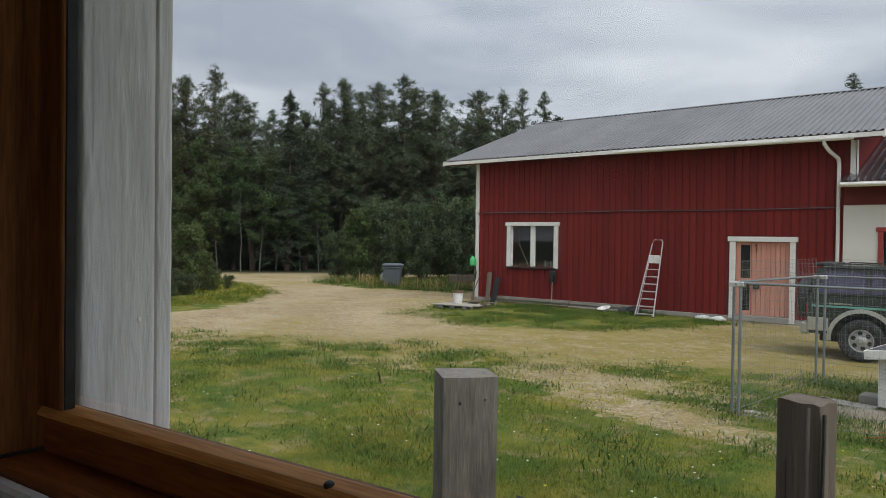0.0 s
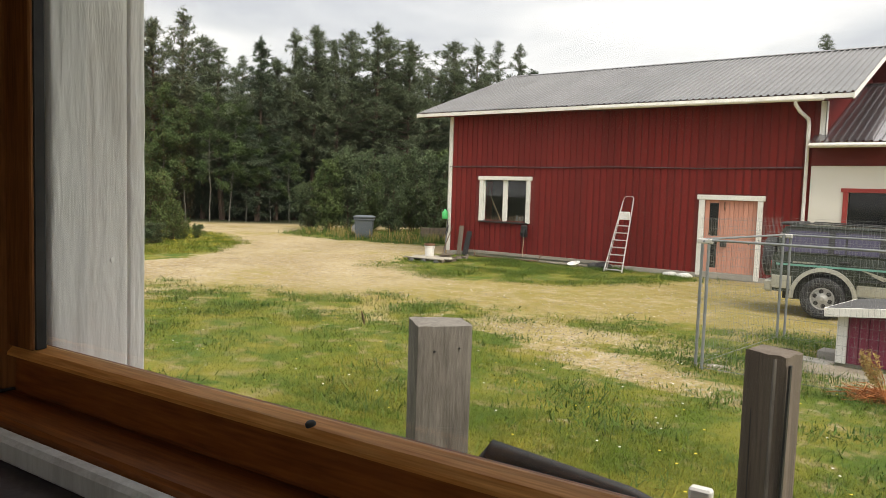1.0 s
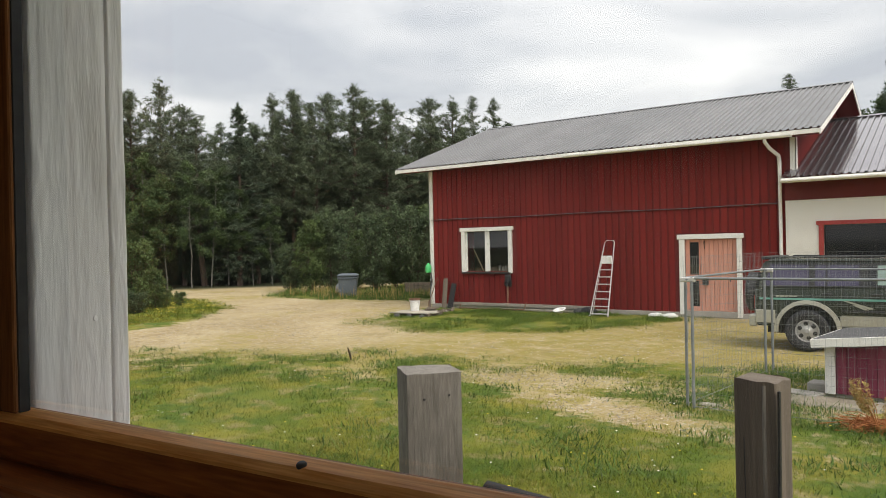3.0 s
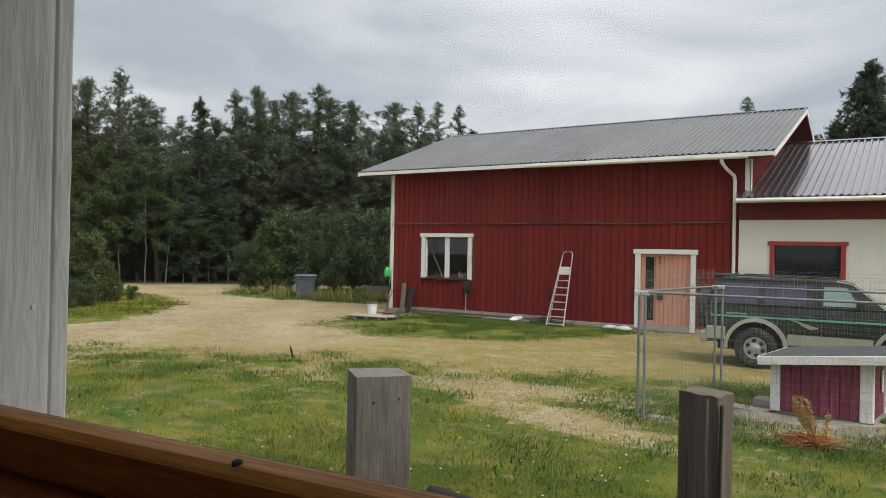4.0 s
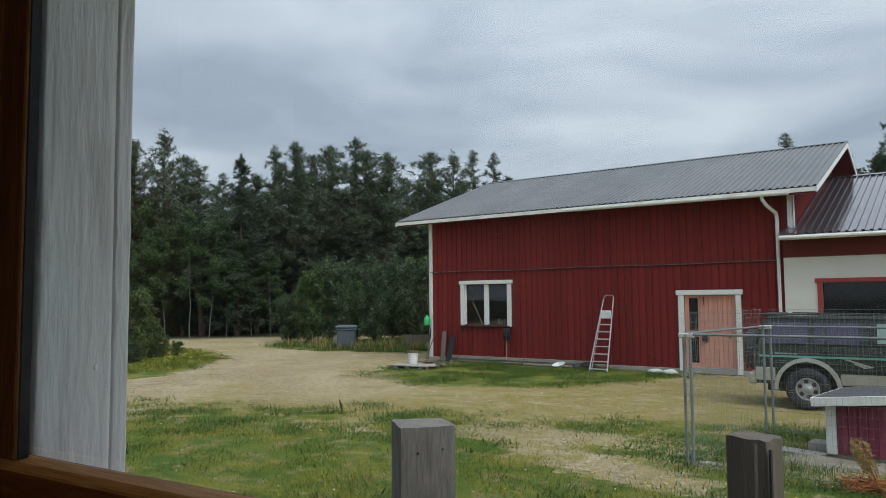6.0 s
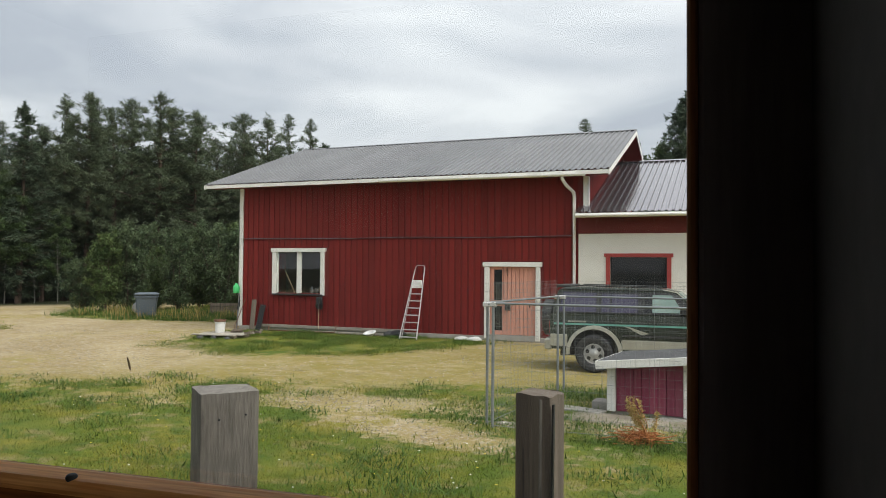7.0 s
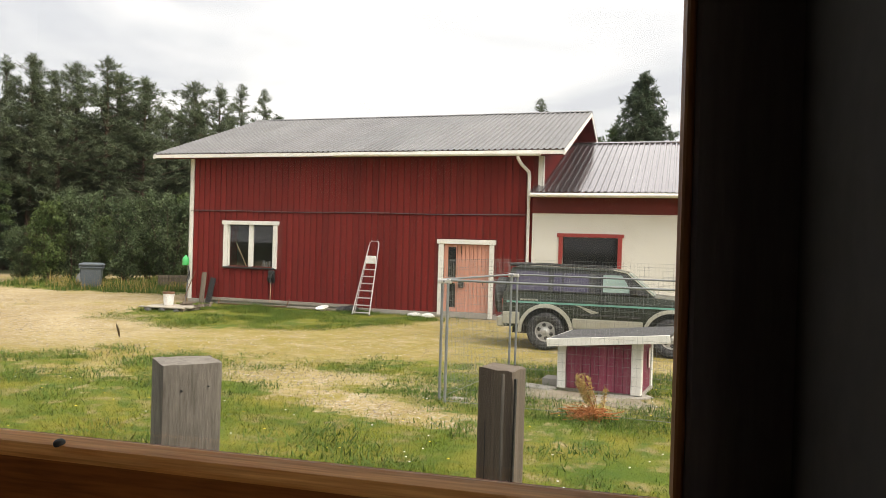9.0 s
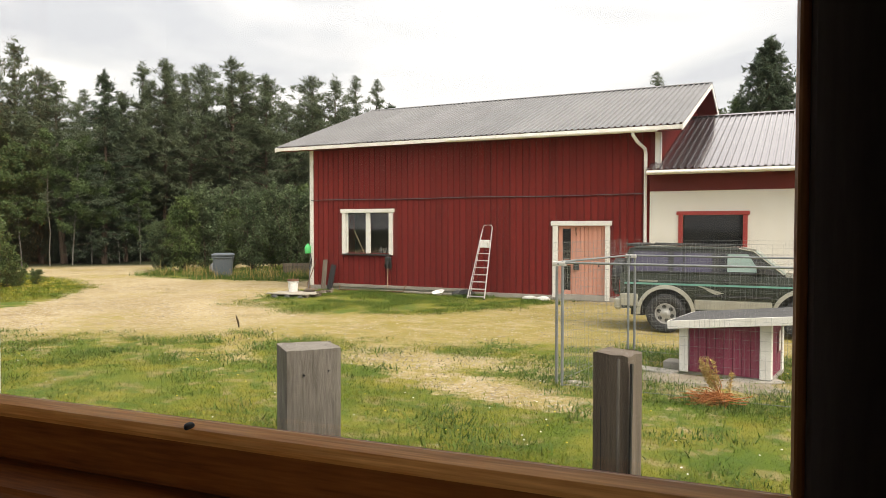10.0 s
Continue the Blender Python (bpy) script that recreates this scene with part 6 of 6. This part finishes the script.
def build_kennel():
    k = thing("kennel", pose(13.52, -9.62, 0.06, 0, 0, -7), "plum red dog kennel with white corners, felt roof", "kennel")
    w, d = 1.14, 0.95
    h0, h1 = 0.60, 0.72

    def top(x):
        return h0 + (h1 - h0) * x / w
    body = bmesh.new()
    prism([(0.02, 0.0), (w - 0.02, 0.0), (w - 0.02, top(w) - 0.02), (0.02, top(0) - 0.02)], 0.02, d - 0.02, body)
    part("walls", body, M_PLUM, k)
    n = 8
    pw = (w - 0.24) / n
    for j in range(n):
        x = 0.12 + (j + 0.5) * pw
        part("wall_board", box(x - pw / 2 + 0.003, x + pw / 2 - 0.003, 0.0, 0.019, 0.0, top(x) - 0.03, bevel=0.003), M_PLUM, k)
    for j in range(6):
        y = 0.12 + (j + 0.5) * (d - 0.24) / 6
        part("wall_board", box(w - 0.019, w, y - 0.055, y + 0.055, 0.0, top(w) - 0.03, bevel=0.003), M_PLUM, k)
    for x0, x1, y0, y1 in ((-0.02, 0.10, -0.022, 0.018), (w - 0.12, w + 0.02, -0.022, 0.018), (w - 0.018, w + 0.022, 0.019, 0.10), (w - 0.018, w + 0.022, d - 0.11, d + 0.01)):
        part("corner_board", box(x0, x1, y0, y1, -0.01, top((x0 + x1) / 2) - 0.005, bevel=0.005), M_WHITE, k, "white corner board")
    part("side_notice", box(w + 0.023, w + 0.03, 0.55, 0.66, 0.30, 0.58, bevel=0.002), M_WHITE, k, "small white board")
    a = math.degrees(math.atan2(h1 - h0, w))
    roof = part("roof", box(-0.10, w + 0.42, -0.22, d + 0.2, 0.0, 0.045, bevel=0.01), M_FELT, k, "grey felt covered roof", at=pose(0, 0, h0 + 0.075, 0, -a, 0))
    part("roof_edge", box(-0.10, w + 0.42, -0.245, -0.221, -0.07, 0.04, bevel=0.004), M_WHITE, k, "white roof edge board", at=pose(0, 0, h0 + 0.075, 0, -a, 0))
    part("roof_edge", box(-0.125, -0.101, -0.24, d + 0.2, -0.07, 0.04, bevel=0.004), M_WHITE, k, "white roof edge board", at=pose(0, 0, h0 + 0.075, 0, -a, 0))
    part("roof_batten", box(-0.06, w + 0.38, -0.19, d + 0.15, -0.03, -0.001), M_PLANK, k, at=pose(0, 0, h0 + 0.075, 0, -a, 0))
    part("base", box(-0.03, w + 0.03, 0.03, d, -0.06, -0.001), M_CONC, k)
    for x, y, s, z in ((13.12, -9.62, 0.36, 0.05), (13.38, -9.30, 0.12, 0.14), (14.35, -9.85, 0.5, 0.04)):
        e = thing("concrete_slab", pose(x, y, 0, 0, 0, x * 40), "pale concrete slab beside the kennel", "slab")
        part("slab", box(-s, s, -0.14, 0.14, -0.02, z, bevel=0.012), M_CONC, e)
    e = thing("stone", pose(12.40, -10.85, 0.0), "pale flat stone at the fence foot", "stone")
    part("stone", lump(0.15, 0.07, 0.035, 3), M_PLANK, e, smooth=True)


build_kennel()


M_PAD = mat("gravelly_concrete", (0.17, 0.14, 0.10), (0.32, 0.28, 0.22), 0.95, scale=3, fine=30, bump=0.8)


def build_pad():
    e = thing("concrete_pad", pose(13.75, -10.05, 0.0, 0, 0, -7), "worn gravelly concrete pad before the kennel", "pad")
    part("pad", lump(1.0, 0.36, 0.04, 12, 0.5), M_PAD, e, smooth=True)


build_pad()


def build_twigs():
    e = thing("twig_pile", pose(14.15, -11.35, 0.0), "pile of dry orange twigs in the grass", "twigs")
    rng = np.random.default_rng(9)
    bm = bmesh.new()
    for k in range(110):
        a, r = rng.uniform(0, math.tau), rng.uniform(0, 0.3)
        p = np.array((math.cos(a) * r * 0.75, math.sin(a) * r * 0.5, rng.uniform(0.0, 0.16) * (1 - r)))
        d = np.array((rng.normal() * 0.13, rng.normal() * 0.08, rng.normal() * 0.04))
        m = p + d * 0.5 + rng.normal(size=3) * 0.02
        tube([tuple(p - d), tuple(m), tuple(p + d)], [0.006, 0.005, 0.003], 4, bm)
    part("twigs", bm, M_ORANGE, e)
    e = thing("dry_weed", pose(14.28, -11.42, 0.0), "tall dry yellow weed with seed heads", "weed")
    bm = bmesh.new()
    cs, ds = [], []
    for k in range(8):
        a = rng.uniform(0, math.tau)
        tip = np.array((math.cos(a) * 0.16 - 0.10, math.sin(a) * 0.12, rng.uniform(0.35, 0.62)))
        tube([(0, 0, 0), tuple(tip * 0.5 + np.array((0.02, 0, 0.03))), tuple(tip)], [0.006, 0.005, 0.003], 5, bm)
        for q in np.linspace(0.55, 1.05, 9):
            cs.append(tip * q); ds.append((0.2, 0, 0.6))
    part("stalks", bm, M_ORANGE, e)
    ob = new("seed_heads", cloud_mesh("seed_heads", tufts(cs, ds, 9, 0.045, 0.014, 0.012, rng), M_DRY))
    ob.parent = e


build_twigs()


# ---- posts and rail outside the window ----
def build_post(name, x, y, yaw, sx, sy, top, material, label, chipped=False, seed=1):
    e = thing(name, pose(x, y, 0, 0, 0, yaw), label, "post", "old posts below the window")
    bm = bmesh.new()
    n, m = 7, 26
    ring = []
    for k in range(4):
        for j in range(n):
            s = j / n - 0.5
            c = ((s * sx, -sy / 2), (sx / 2, s * sy), (-s * sx, sy / 2), (-sx / 2, -s * sy))[k]
            ring.append(c)
    rows = []
    for i in range(m + 1):
        z = -0.2 + (top + 0.2) * i / m
        row = []
        for x0, y0 in ring:
            q = 1 + 0.012 * noise.noise((x0 * 40, y0 * 40, z * 1.5 + seed * 9))
            edge = 0.965 if abs(abs(x0) - sx / 2) < 0.001 and abs(abs(y0) - sy / 2) < 0.001 else 1.0
            zz = z
            if i == m:
                zz = z - 0.004 + 0.006 * noise.noise((x0 * 30, y0 * 30, seed))
                if chipped and x0 > sx * 0.2:
                    zz -= 0.018 * (x0 / sx - 0.2)
            row.append(bm.verts.new((x0 * q * edge, y0 * q * edge, zz)))
        rows.append(row)
    w = len(ring)
    for a, b in zip(rows, rows[1:]):
        for k in range(w):
            bm.faces.new((a[k], a[(k + 1) % w], b[(k + 1) % w], b[k]))
    bm.faces.new(rows[-1])
    part("timber", bm, material, e)
    return e, sx, sy


e1, _, _ = build_post("fence_post", 13.834, -18.440, 50.0, 0.156, 0.15, 1.685, M_POST, "grey weathered square timber post with dark nail stains")
for u, z, r in ((-0.030, 1.612, 0.0038), (0.040, 1.620, 0.003)):
    part("nail_hole", lathe(((r, 0.0), (r * 0.9, 0.003)), 8), M_BLACK, e1, "dark nail hole", at=pose(u, -0.0755, z, 90, 0, 0))
e2, _, _ = build_post("fence_post", 14.661, -18.184, -10.0, 0.10, 0.10, 1.695, M_POST2, "dark brown cracked square timber post", True, 4)
part("crack", box(-0.002, 0.003, -0.0508, -0.040, 1.0, 1.67), M_BLACK, e2, "dark drying crack", at=pose(0.040, 0.0, 0.0, 0, 0.6, 0))
part("crack", box(-0.0012, 0.0012, -0.0508, -0.040, 0.9, 1.55), M_BLACK, e2, "dark drying crack", at=pose(-0.012, 0.0, 0.0, 0, -0.5, 0))
part("split_edge", bar((0.022, -0.047, 0.9), (0.024, -0.047, 1.68), 0.006, n=6), M_POST, e2, "pale split edge")


def build_outside_rail():
    e = thing("stair_handrail", WIN @ pose(0, 0.50, 0), "black sloping handrail below the window", "handrail")
    bm = bmesh.new()
    a, b = Vector((-0.12, 0, 1.635)), Vector((0.62, 0.25, 1.40))
    tube([(-0.125, 0.0, 1.585), (-0.09, 0.0, 1.63), (0.12, 0.05, 1.59), (0.62, 0.2, 1.385)], [0.010, 0.017, 0.017, 0.017], 8, bm)
    part("rail", bm, M_BLACK, e, smooth=True)
    part("baluster", bar((0.0, 0.02, 0.0), (0.0, 0.02, 1.61), 0.018, n=8), M_BLACK, e)
    part("baluster", bar((0.58, 0.19, 0.0), (0.58, 0.19, 1.41), 0.018, n=8), M_BLACK, e)
    e = thing("white_picket", WIN @ pose(0.172, 0.80, 0), "short white painted picket", "picket")
    part("picket", box(-0.02, 0.02, -0.012, 0.012, -0.1, 1.535, bevel=0.004), M_WHITE, e)


build_outside_rail()
